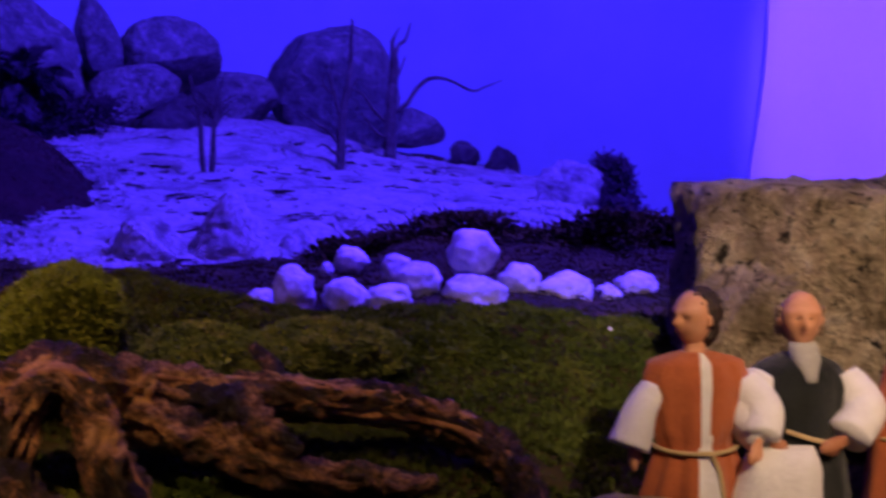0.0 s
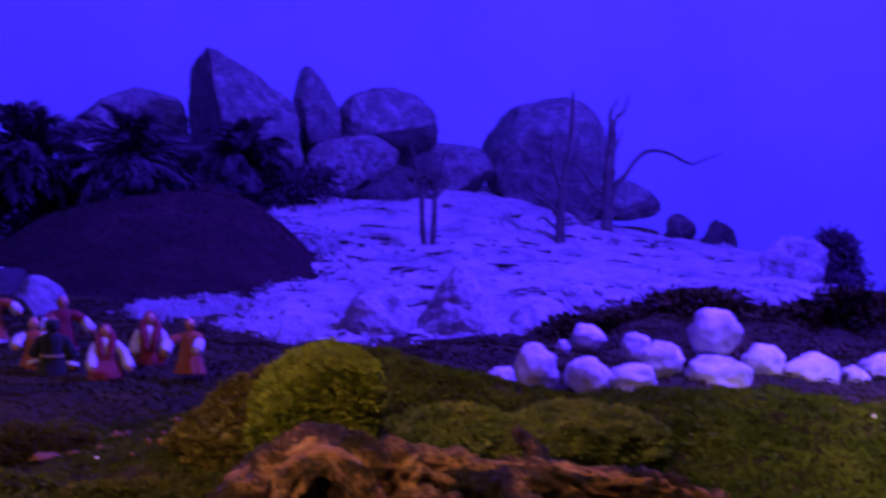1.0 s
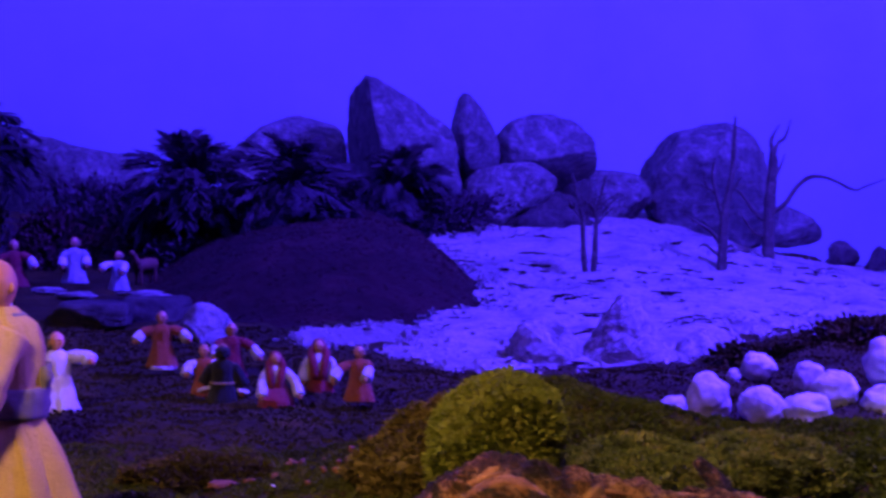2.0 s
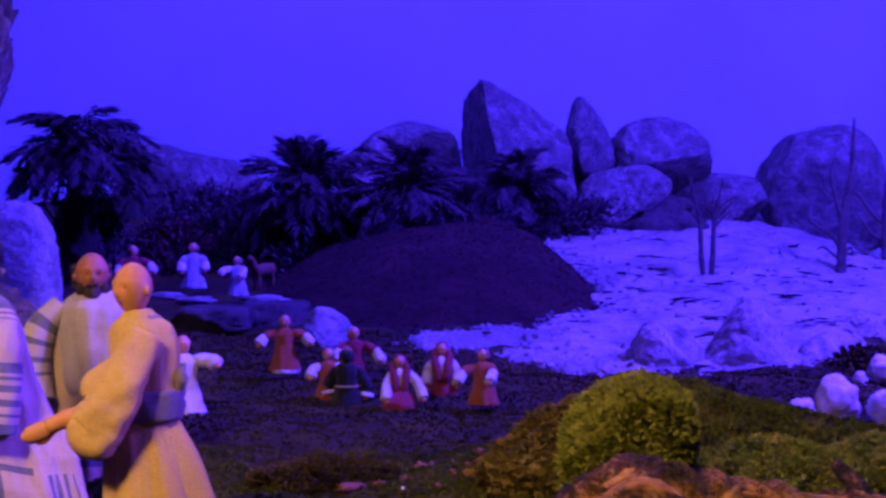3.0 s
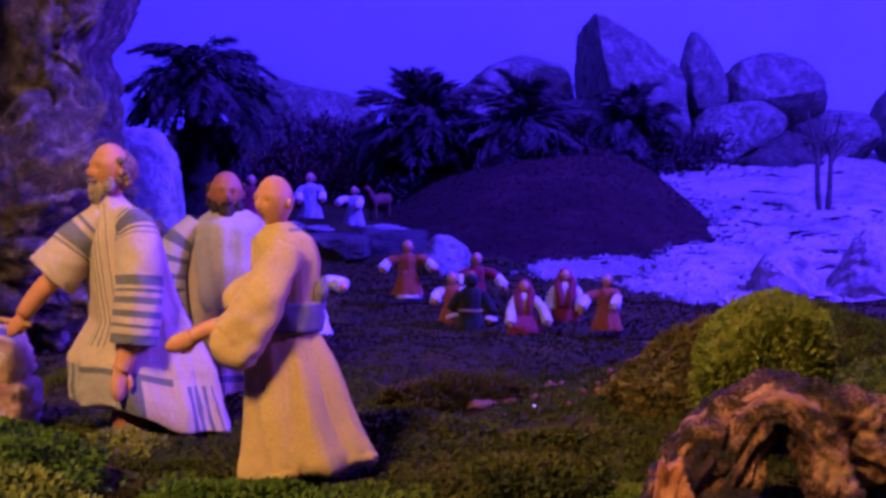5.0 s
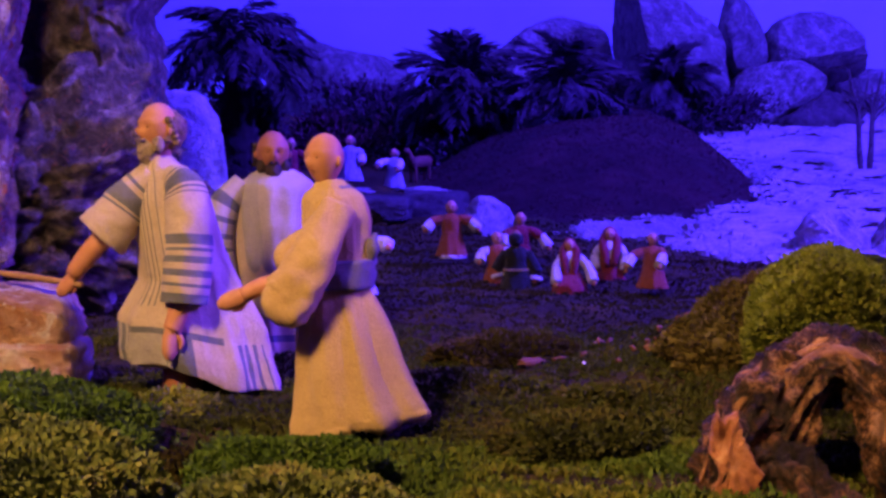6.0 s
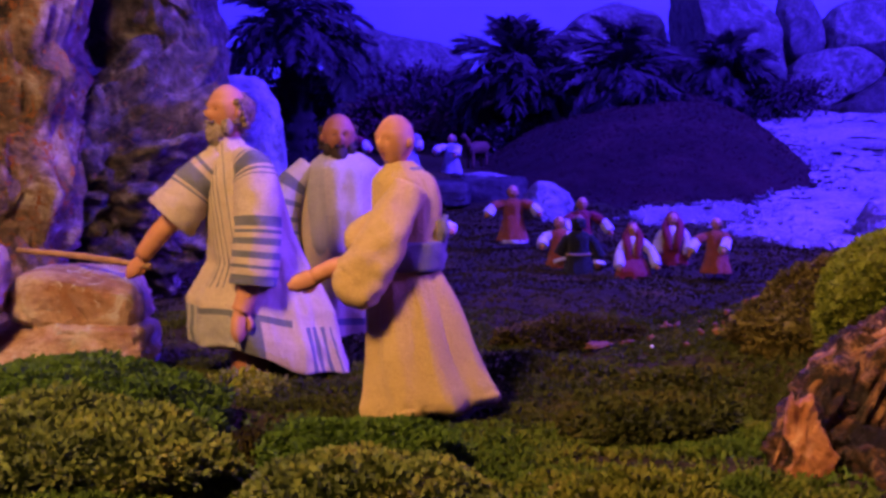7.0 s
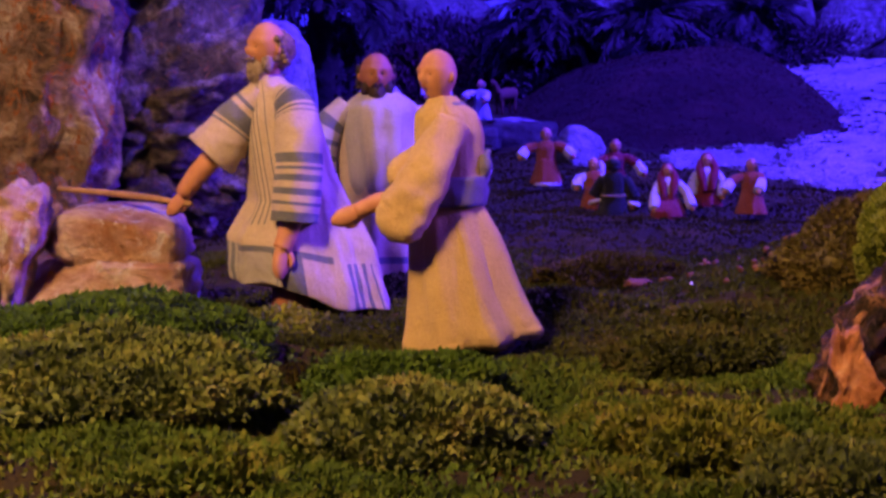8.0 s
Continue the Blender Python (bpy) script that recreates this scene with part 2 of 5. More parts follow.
def rock_mesh(w, d, h, seed, cuts=9, rough=0.09, sub=4, taper=0.0, lean=(0.0, 0.0), box=0.0, fine=0.05, facets=(), crags=0.0):
    """A stone w x d x h with its foot at z 0: a ball cut by planes, drawn in towards the top and worn by noise."""
    rnd = random.Random(seed)
    planes = []
    for _ in range(cuts):
        n = Vector((rnd.gauss(0, 1), rnd.gauss(0, 1), rnd.gauss(0, 0.8))).normalized()
        planes.append((n, rnd.uniform(0.62, 0.9)))
    planes += [(Vector(n).normalized(), c) for n, c in facets]
    off = Vector((rnd.uniform(-50, 50), rnd.uniform(-50, 50), rnd.uniform(-50, 50)))
    verts = []
    for p in BALLS[sub][0]:
        q = p.copy()
        if box:
            m = max(abs(c) for c in q)
            q = q.lerp(q / m * 0.86, box)
        for n, c in planes:
            over = q.dot(n) - c
            if over > 0:
                q -= n * over * 0.92
        k = 1 + rough * noise.fractal(q * 1.7 + off, 0.9, 2.0, 4) + fine * noise.fractal(q * 7 + off, 0.8, 2.1, 4)
        if crags:
            s = Vector((q.x * w, q.y * d, q.z * h * 1.8)) * 0.5
            for freq, amount, sharp in ((13, 1.0, 5), (31, 0.6, 4)):
                c = min(1.0, abs(noise.noise(s * freq + off)) * 2)
                k -= crags * amount * (1 - c) ** sharp
            k += crags * 0.9 * noise.fractal(s * 30 + off, 0.8, 2.1, 4)
        verts.append(q * k)
    trim = len(verts) // 60 if crags else 0
    lo = Vector([sorted(v[i] for v in verts)[trim] for i in range(3)])
    hi = Vector([sorted(v[i] for v in verts)[-1 - trim] for i in range(3)])
    out = []
    for v in verts:
        u = Vector([(v[i] - lo[i]) / (hi[i] - lo[i]) for i in range(3)])
        s = 1 - taper * max(0.0, u.z) ** 1.3
        out.append(((u.x - 0.5) * s * w + lean[0] * u.z * w, (u.y - 0.5) * s * d + lean[1] * u.z * d, u.z * h))
    return mesh_of("rock", out, BALLS[sub][1])


def rock(name, at, size, seed, material, label, category="rock", turn=0.0, group="", tilt=(0, 0), **shape):
    """A stone as a thing of its own. at: the middle of its foot."""
    ob = part(name, rock_mesh(*size, seed, **shape), material)
    ob.matrix_world = pose(*at, tilt[0], tilt[1], turn)
    return tagged(ob, label, category, group)


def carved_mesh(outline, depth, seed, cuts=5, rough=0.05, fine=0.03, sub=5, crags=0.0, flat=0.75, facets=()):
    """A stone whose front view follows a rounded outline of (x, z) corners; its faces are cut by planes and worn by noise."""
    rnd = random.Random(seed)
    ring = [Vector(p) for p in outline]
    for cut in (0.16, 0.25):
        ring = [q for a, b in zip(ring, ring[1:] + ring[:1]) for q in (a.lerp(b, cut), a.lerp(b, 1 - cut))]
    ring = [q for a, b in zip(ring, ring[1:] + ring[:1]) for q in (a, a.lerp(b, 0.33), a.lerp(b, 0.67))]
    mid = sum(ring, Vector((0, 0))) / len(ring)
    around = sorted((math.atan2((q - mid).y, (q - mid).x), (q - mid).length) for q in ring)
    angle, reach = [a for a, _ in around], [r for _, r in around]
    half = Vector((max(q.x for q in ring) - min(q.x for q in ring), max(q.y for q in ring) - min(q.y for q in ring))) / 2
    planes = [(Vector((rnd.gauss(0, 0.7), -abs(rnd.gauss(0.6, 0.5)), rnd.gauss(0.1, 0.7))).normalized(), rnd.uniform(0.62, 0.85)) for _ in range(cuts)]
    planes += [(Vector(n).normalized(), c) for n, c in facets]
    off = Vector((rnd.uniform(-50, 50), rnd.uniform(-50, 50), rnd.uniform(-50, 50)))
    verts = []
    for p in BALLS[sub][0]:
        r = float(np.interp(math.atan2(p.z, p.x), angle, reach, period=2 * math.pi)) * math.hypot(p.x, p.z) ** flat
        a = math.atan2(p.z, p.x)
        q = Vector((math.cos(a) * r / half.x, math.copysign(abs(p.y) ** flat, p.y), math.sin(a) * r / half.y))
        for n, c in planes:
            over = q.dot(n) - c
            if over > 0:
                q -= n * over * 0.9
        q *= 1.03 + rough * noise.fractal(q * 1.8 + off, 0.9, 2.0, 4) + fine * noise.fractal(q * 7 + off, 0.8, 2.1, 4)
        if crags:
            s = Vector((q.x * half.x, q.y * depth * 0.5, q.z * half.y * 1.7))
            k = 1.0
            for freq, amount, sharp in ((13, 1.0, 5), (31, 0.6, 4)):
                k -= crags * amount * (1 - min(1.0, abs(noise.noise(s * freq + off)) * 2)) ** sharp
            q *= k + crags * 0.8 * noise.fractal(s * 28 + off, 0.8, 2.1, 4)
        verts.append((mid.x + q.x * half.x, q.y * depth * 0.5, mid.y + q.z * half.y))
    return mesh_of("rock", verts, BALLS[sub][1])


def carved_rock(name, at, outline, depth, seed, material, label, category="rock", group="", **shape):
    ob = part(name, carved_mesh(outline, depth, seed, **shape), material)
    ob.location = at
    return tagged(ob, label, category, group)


# ---------------------------------------------------------------- the room and the ground

def slab(name, x0, x1, y0, y1, z0, z1, material, label, category):
    bm = bmesh.new()
    bmesh.ops.create_cube(bm, size=1.0, matrix=Matrix.LocRotScale(((x0 + x1) / 2, (y0 + y1) / 2, (z0 + z1) / 2), None, (x1 - x0, y1 - y0, z1 - z0)))
    return tagged(part(name, bm, material), label, category, kind="structure")


# assumed room shell, out of view; its pale faces act as reflectors
slab("floor", -3.2, 4.2, -3.2, 5.6, -1.05, -0.95, M_ROOM, "grey floor of the exhibition room", "floor")
slab("wall_west", -3.3, -3.2, -3.2, 5.6, -1.05, 3.0, M_ROOM, "grey painted side wall", "wall")
slab("wall_east", 4.2, 4.3, -3.2, 5.6, -1.05, 3.0, M_ROOM, "grey painted side wall", "wall")
slab("wall_south", -3.3, 4.3, -3.3, -3.2, -1.05, 3.0, M_ROOM, "grey painted wall behind the visitors", "wall")
slab("ceiling", -3.3, 4.3, -3.3, 5.6, 3.0, 3.1, M_ROOM, "grey painted ceiling", "ceiling")
slab("backdrop", -3.2, 4.2, 4.9, 5.0, -0.95, 3.0, M_BACKDROP, "smooth painted backdrop washed in deep blue light", "wall")
slab("wall_front", -3.2, 4.2, 0.62, 0.66, -0.95, -0.125, M_ROOM, "grey boarded front of the display", "wall")

ground = tagged(part("ground", grid_mesh("ground", -3.18, 4.18, 0.64, 4.9, (0.025, 0.007, -0.8, 0.95, 1.05, 2.2), height), M_GROUND), "dark uneven earth covered with patches of moss", "ground", kind="structure")


def soil_height(x, y):
    dx = (x - 0.03) / (0.33 if x < 0.03 else 0.22)
    dy = (y - 3.50) / (0.42 if y < 3.5 else 0.6)
    r = math.sqrt(dx * dx + dy * dy) + 0.05 * noise.noise((x * 8, y * 8, 5.0))
    lift = 0.108 * max(0.0, 1 - r ** 2.3)
    if r > 1:
        lift = -0.06 * (r - 1)
    return height(x, y) * 0.3 + 0.7 * float(np.interp(y, DEPTHS, RISE_WEST)) + lift + 0.003 * noise.noise((x * 45, y * 45, 2.0)) + 0.003


mound = part("soil_mound", grid_mesh("soil_mound", -0.34, 0.32, 3.02, 4.1, 0.008, soil_height), M_SOIL)
tagged(mound, "low heaped mound of dark brown peat soil", "mound")

SAND_EDGE = ((-0.10, 2.96), (0.05, 2.86), (0.17, 2.72), (0.45, 2.76), (0.60, 2.98), (0.95, 3.15), (1.12, 3.42), (1.25, 3.6), (1.32, 3.9), (1.25, 4.35), (0.95, 4.7), (0.05, 4.7), (0.12, 3.95), (0.24, 3.6), (0.24, 3.32), (0.10, 3.06))


def edge_distance(x, y, poly):
    """Distance to a closed line, positive inside."""
    inside, best = False, 9.0
    for (ax, ay), (bx, by) in zip(poly, poly[1:] + poly[:1]):
        if (ay > y) != (by > y) and x < (bx - ax) * (y - ay) / (by - ay) + ax:
            inside = not inside
        k = max(0.0, min(1.0, ((x - ax) * (bx - ax) + (y - ay) * (by - ay)) / ((bx - ax) ** 2 + (by - ay) ** 2)))
        best = min(best, math.hypot(x - ax - k * (bx - ax), y - ay - k * (by - ay)))
    return best if inside else -best


def sand_fill(x, y):
    d = edge_distance(x, y, SAND_EDGE) + 0.065 * noise.fractal((x * 12, y * 7, 4.0), 0.8, 2.0, 4)
    return d


def sand_height(x, y):
    d = sand_fill(x, y)
    return height(x, y) + 0.010 * step01(-0.01, 0.05, d) - 0.002 + 0.006 * noise.fractal((x * 9, y * 16, 7.0), 0.8, 2.0, 4) - (0.02 if d < 0 else 0)


sand = part("sand_slope", grid_mesh("sand_slope", -0.2, 1.45, 2.6, 4.75, 0.009, sand_height, lambda x, y: sand_fill(x, y) > -0.02), M_SAND)
tagged(sand, "pale dry sand slope with ripples and crumbs, lit blue", "sand", kind="structure")

# thin pale sheet with a rounded edge, set close before the backdrop
bm = bmesh.new()
outline = [(3.6, -0.2), (1.86, -0.2)] + [(1.885 + 0.045 * math.sin(max(0.0, (z - 0.02)) / 0.5 * 1.9), z) for z in [0.05 * i for i in range(0, 30)]] + [(3.6, 1.45)]
front = [bm.verts.new((x * 1.07, 4.885, 0.26 + (z - 0.26) * 1.05)) for x, z in outline]
back = [bm.verts.new((x * 1.07, 4.897, 0.26 + (z - 0.26) * 1.05)) for x, z in outline]
bm.faces.new(front)
bm.faces.new(back[::-1])
for i in range(len(front)):
    j = (i + 1) % len(front)
    bm.faces.new((front[j], front[i], back[i], back[j]))
bmesh.ops.recalc_face_normals(bm, faces=bm.faces)
tagged(part("partition", bm, M_PANEL), "thin pale sheet with a curved edge close before the backdrop", "partition", kind="structure")

# ---------------------------------------------------------------- boulders along the back

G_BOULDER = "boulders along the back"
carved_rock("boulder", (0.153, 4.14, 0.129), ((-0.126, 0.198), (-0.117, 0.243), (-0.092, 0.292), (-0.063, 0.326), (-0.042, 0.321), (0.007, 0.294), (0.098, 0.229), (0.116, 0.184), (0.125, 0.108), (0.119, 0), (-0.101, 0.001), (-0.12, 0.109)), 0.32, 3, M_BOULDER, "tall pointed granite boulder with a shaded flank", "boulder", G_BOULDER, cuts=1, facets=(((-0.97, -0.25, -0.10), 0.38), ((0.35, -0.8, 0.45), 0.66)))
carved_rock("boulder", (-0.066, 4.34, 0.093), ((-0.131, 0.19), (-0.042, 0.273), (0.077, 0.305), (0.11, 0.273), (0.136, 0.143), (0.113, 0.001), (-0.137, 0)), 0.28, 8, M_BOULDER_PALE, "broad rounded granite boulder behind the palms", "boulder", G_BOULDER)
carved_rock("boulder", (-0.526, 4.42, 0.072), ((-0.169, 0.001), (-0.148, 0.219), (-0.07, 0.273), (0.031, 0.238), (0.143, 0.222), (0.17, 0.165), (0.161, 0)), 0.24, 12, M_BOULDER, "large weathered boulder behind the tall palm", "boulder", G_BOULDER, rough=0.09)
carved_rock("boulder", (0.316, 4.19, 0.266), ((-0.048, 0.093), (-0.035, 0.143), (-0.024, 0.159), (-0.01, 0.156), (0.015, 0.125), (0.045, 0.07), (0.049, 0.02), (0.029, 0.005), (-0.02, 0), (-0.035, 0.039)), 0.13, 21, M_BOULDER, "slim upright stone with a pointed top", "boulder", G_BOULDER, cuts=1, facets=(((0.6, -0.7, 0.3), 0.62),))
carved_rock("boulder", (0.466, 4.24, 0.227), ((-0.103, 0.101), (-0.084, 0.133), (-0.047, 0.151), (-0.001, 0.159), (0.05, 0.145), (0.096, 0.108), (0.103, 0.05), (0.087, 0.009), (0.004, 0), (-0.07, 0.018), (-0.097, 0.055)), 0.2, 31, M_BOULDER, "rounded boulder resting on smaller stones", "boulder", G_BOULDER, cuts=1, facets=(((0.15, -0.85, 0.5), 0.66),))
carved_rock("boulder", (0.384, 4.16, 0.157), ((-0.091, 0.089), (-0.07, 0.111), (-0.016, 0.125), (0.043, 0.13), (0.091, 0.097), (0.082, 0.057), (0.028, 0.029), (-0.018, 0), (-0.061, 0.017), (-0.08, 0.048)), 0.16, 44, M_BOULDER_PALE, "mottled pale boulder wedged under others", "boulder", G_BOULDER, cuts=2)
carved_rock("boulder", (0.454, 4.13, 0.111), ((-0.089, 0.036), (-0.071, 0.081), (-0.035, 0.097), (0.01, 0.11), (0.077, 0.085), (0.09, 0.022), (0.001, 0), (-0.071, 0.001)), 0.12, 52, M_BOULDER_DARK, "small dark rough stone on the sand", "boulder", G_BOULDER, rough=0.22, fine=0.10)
# two dark filler stones, added to stand in for shaded gaps
carved_rock("boulder", (0.525, 4.33, 0.123), ((-0.08, 0.113), (-0.061, 0.169), (0.052, 0.173), (0.08, 0.084), (0.071, 0.009), (-0.061, 0)), 0.14, 37, M_BOULDER_DARK, "added dark filler boulder standing in for shade behind the smaller stones", "boulder", G_BOULDER, rough=0.12)
carved_rock("boulder", (0.324, 4.28, 0.115), ((-0.062, 0.001), (-0.057, 0.121), (-0.034, 0.191), (0.031, 0.181), (0.063, 0.093), (0.059, 0)), 0.12, 99, M_BOULDER_DARK, "added dark filler stone standing in for shade between boulders", "boulder", G_BOULDER, rough=0.12)
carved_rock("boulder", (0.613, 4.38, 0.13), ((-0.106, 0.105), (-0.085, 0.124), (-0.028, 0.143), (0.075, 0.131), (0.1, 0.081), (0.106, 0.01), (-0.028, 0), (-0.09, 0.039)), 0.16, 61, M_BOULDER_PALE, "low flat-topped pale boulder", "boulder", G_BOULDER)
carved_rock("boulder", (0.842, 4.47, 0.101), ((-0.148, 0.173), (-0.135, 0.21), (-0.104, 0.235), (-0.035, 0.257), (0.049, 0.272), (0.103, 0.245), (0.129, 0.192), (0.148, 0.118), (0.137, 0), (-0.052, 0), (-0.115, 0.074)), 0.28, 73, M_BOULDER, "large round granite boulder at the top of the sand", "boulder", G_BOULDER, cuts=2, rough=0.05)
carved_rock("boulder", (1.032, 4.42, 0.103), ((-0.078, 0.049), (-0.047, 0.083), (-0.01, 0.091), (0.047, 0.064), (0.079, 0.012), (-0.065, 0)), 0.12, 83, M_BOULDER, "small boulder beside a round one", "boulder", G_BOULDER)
rock("boulder", (1.112, 4.31, 0.050), (0.07, 0.07, 0.075), 91, M_BOULDER_DARK, "small dark stone on the crest of the sand", "boulder", 0.0, G_BOULDER, rough=0.2)
rock("boulder", (1.185, 4.25, 0.020), (0.10, 0.09, 0.095), 97, M_BOULDER_DARK, "dark pointed stone on the crest of the sand", "boulder", 0.0, G_BOULDER, taper=0.5, rough=0.15)

rock("rubble_rock", (1.135, 3.62, -0.03), (0.14, 0.11, 0.140), 104, M_PALE, "pale crumbling rubble rock at the end of the sand", rough=0.2, fine=0.08)
carved_rock("standing_stone", (-0.602, 2.9, -0), ((-0.054, 0.196), (-0.037, 0.223), (-0.009, 0.234), (0.021, 0.226), (0.04, 0.193), (0.052, 0.133), (0.055, 0), (-0.055, 0)), 0.09, 113, M_LIMESTONE, "upright pale standing stone with a rounded top", "rock", cuts=0, rough=0.06, fine=0.05)
rock("boulder", (-0.182, 2.93, 0.012), (0.092, 0.06, 0.072), 121, M_LIMESTONE, "small whitish boulder beside the seated figurines", "boulder", taper=0.35, lean=(-0.05, 0))
carved_rock("pointed_rock", (0.39, 2.83, -0.02), ((-0.074, 0.018), (-0.035, 0.074), (-0.008, 0.115), (0.004, 0.12), (0.018, 0.11), (0.042, 0.069), (0.071, 0.023), (0.054, -0.004), (-0.056, -0.004)), 0.10, 131, M_PALE, "pyramid-shaped pale rock at the foot of the sand", "rock", cuts=0, rough=0.05, fine=0.08, flat=0.9)
carved_rock("flat_rock", (0.27, 2.80, -0.02), ((-0.044, 0.048), (-0.026, 0.084), (-0.002, 0.09), (0.028, 0.084), (0.056, 0.054), (0.053, 0.012), (-0.035, 0.012)), 0.07, 137, M_PALE, "low mottled rock at the foot of the sand", "rock", cuts=1, rough=0.08, fine=0.08)
rock("flat_rock", (0.490, 2.83, -0.01), (0.08, 0.06, 0.06), 139, M_LIMESTONE, "low wedge of pale rock beside a pointed one", cuts=3, taper=0.5, fine=0.05)
rock("ledge_stone", (-0.36, 3.10, 0.03), (0.13, 0.12, 0.047), 141, M_BOULDER_DARK, "flat dark ledge stone under the far figurines", box=0.8, cuts=4)
rock("ledge_stone", (-0.265, 3.16, 0.03), (0.11, 0.12, 0.05), 143, M_BOULDER_DARK, "flat dark ledge stone beside the soil mound", box=0.8, cuts=4)

G_WHITE = "row of white stones"
WHITE = (
    (0.351, 2.26, -0.005, 0.032, 0.030), (0.380, 2.23, -0.010, 0.048, 0.064), (0.436, 2.24, -0.008, 0.055, 0.045), (0.491, 2.24, -0.010, 0.053, 0.038),
    (0.496, 2.50, 0.012, 0.043, 0.037), (0.464, 2.48, 0.010, 0.019, 0.022), (0.530, 2.40, 0.008, 0.038, 0.040), (0.544, 2.32, -0.002, 0.056, 0.048),
    (0.600, 2.286, -0.018, 0.080, 0.050), (0.621, 2.36, 0.020, 0.063, 0.061), (0.667, 2.33, -0.008, 0.054, 0.048), (0.726, 2.317, -0.022, 0.072, 0.053),
    (0.784, 2.33, -0.026, 0.029, 0.036), (0.845, 2.40, -0.022, 0.054, 0.043), (0.812, 2.34, -0.030, 0.078, 0.022), (0.798, 2.38, -0.026, 0.029, 0.034),
)
for i, (x, y, z, w, h) in enumerate(WHITE):
    rock("white_stone", (x, y, z), (w, w * 0.85, h), 200 + i * 7, M_WHITE, "smooth white stone in a row on the moss", "stone", 0, G_WHITE, tilt=(0, (i * 37) % 25 - 12), cuts=0, rough=0.20, fine=0.03, sub=4, box=0.0 if i % 3 else 0.3)

# ---------------------------------------------------------------- cliffs at the sides

carved_rock("cliff", (-0.732, 2.34, 0.078), ((0.208, 0.54), (0.205, 0.328), (0.199, 0.3), (0.185, 0.265), (0.168, 0.234), (0.174, 0.212), (0.179, 0.187), (0.176, 0.146), (0.185, 0), (-0.207, 0), (-0.199, 0.54)), 0.3, 301, M_CLIFF_DARK, "tall grey and rust-stained cliff of natural rock", "cliff", cuts=2, rough=0.06, fine=0.03, sub=6, crags=0.10, flat=0.45)
rock("dark_rock", (-0.665, 2.16, -0.03), (0.34, 0.18, 0.265), 311, M_CLIFF_DARK, "dark fissured rock at the foot of the cliff", box=0.5, cuts=14, rough=0.24, fine=0.12, sub=6, crags=0.22)
rock("rock_pillar", (-0.762, 1.98, -0.35), (0.29, 0.2, 1.05), 321, M_CLIFF, "rust and pale grey rock pillar beside the figurines", "cliff", box=0.75, cuts=12, rough=0.20, fine=0.05, sub=6, crags=0.12)
carved_rock("stone_block", (-0.582, 1.8, 0.014), ((-0.056, 0.01), (-0.051, 0.049), (-0.007, 0.053), (0.037, 0.049), (0.053, 0.031), (0.055, 0.004), (-0.009, 0)), 0.1, 331, M_ORANGE, "squared orange quartz stone block on a flat stone", "rock", cuts=1, rough=0.04, fine=0.04, flat=0.3)
carved_rock("flat_stone", (-0.597, 1.79, -0.034), ((-0.077, 0.015), (-0.063, 0.049), (-0.031, 0.058), (0.073, 0.055), (0.077, 0.04), (0.073, 0.005), (-0.062, 0)), 0.11, 333, M_ORANGE, "flat pale quartz stone under an orange block", "stone", cuts=1, rough=0.06, fine=0.05, flat=0.3)
carved_rock("stone_block", (-0.659, 1.745, -0.071), ((-0.014, 0), (-0.01, 0.048), (-0.008, 0.101), (-0.015, 0.125), (-0.033, 0.149), (0.001, 0.161), (0.03, 0.151), (0.033, 0.135), (0.027, 0.113), (0.014, 0.099), (0.011, 0.087), (0.003, 0.056), (0.003, 0)), 0.06, 337, M_ORANGE, "tall broken pale orange stone beside a block", "rock", cuts=0, rough=0.05, fine=0.06, crags=0.16, flat=0.35)
rock("stone_slab", (0.866, 1.76, -0.12), (0.40, 0.16, 0.292), 341, M_SLAB, "large upright lichen-spotted stone slab behind the figurines", box=0.96, cuts=2, rough=0.05, fine=0.05, sub=5)
rock("stone_slab", (0.698, 1.70, -0.12), (0.12, 0.10, 0.215), 343, M_SLAB, "rough knobbly stone leaning on a larger slab", box=0.6, cuts=5, rough=0.16, fine=0.07, sub=5)
rock("flat_stone", (0.51, 1.47, -0.11), (0.10, 0.07, 0.05), 347, M_SLAB, "flat pale stone beside the driftwood", box=0.5)

# ---------------------------------------------------------------- plants, moss and driftwood

M_MOSS = foliage("green_moss", ((0.0245, 0.0420, 0.0108), (0.0612, 0.1050, 0.0192), (0.0857, 0.1540, 0.0245), (0.1225, 0.1750, 0.0274), (0.1960, 0.2170, 0.0382), (0.1593, 0.1260, 0.0410)), 11)
M_MOSS_LUSH = foliage("lush_moss", ((0.0245, 0.0490, 0.0108), (0.0551, 0.1120, 0.0175), (0.0919, 0.1750, 0.0245), (0.1348, 0.2100, 0.0341)), 22)
M_MOSS_YELLOW = foliage("yellow_green_moss", ((0.0367, 0.0490, 0.0108), (0.1041, 0.1400, 0.0206), (0.1837, 0.2240, 0.0329), (0.2695, 0.2800, 0.0478), (0.2082, 0.1680, 0.0410)), 26)
M_MOSS_DULL = foliage("dull_moss", ((0.0177, 0.0120, 0.0044), (0.0305, 0.0257, 0.0059), (0.0482, 0.0441, 0.0083), (0.0683, 0.0551, 0.0121), (0.0964, 0.0689, 0.0180)), 8)
M_MOSS_OLIVE = foliage("olive_ground_moss", ((0.0194, 0.0211, 0.0088), (0.0370, 0.0475, 0.0132), (0.0572, 0.0722, 0.0176), (0.0836, 0.0836, 0.0229), (0.0924, 0.0704, 0.0246)), 12)
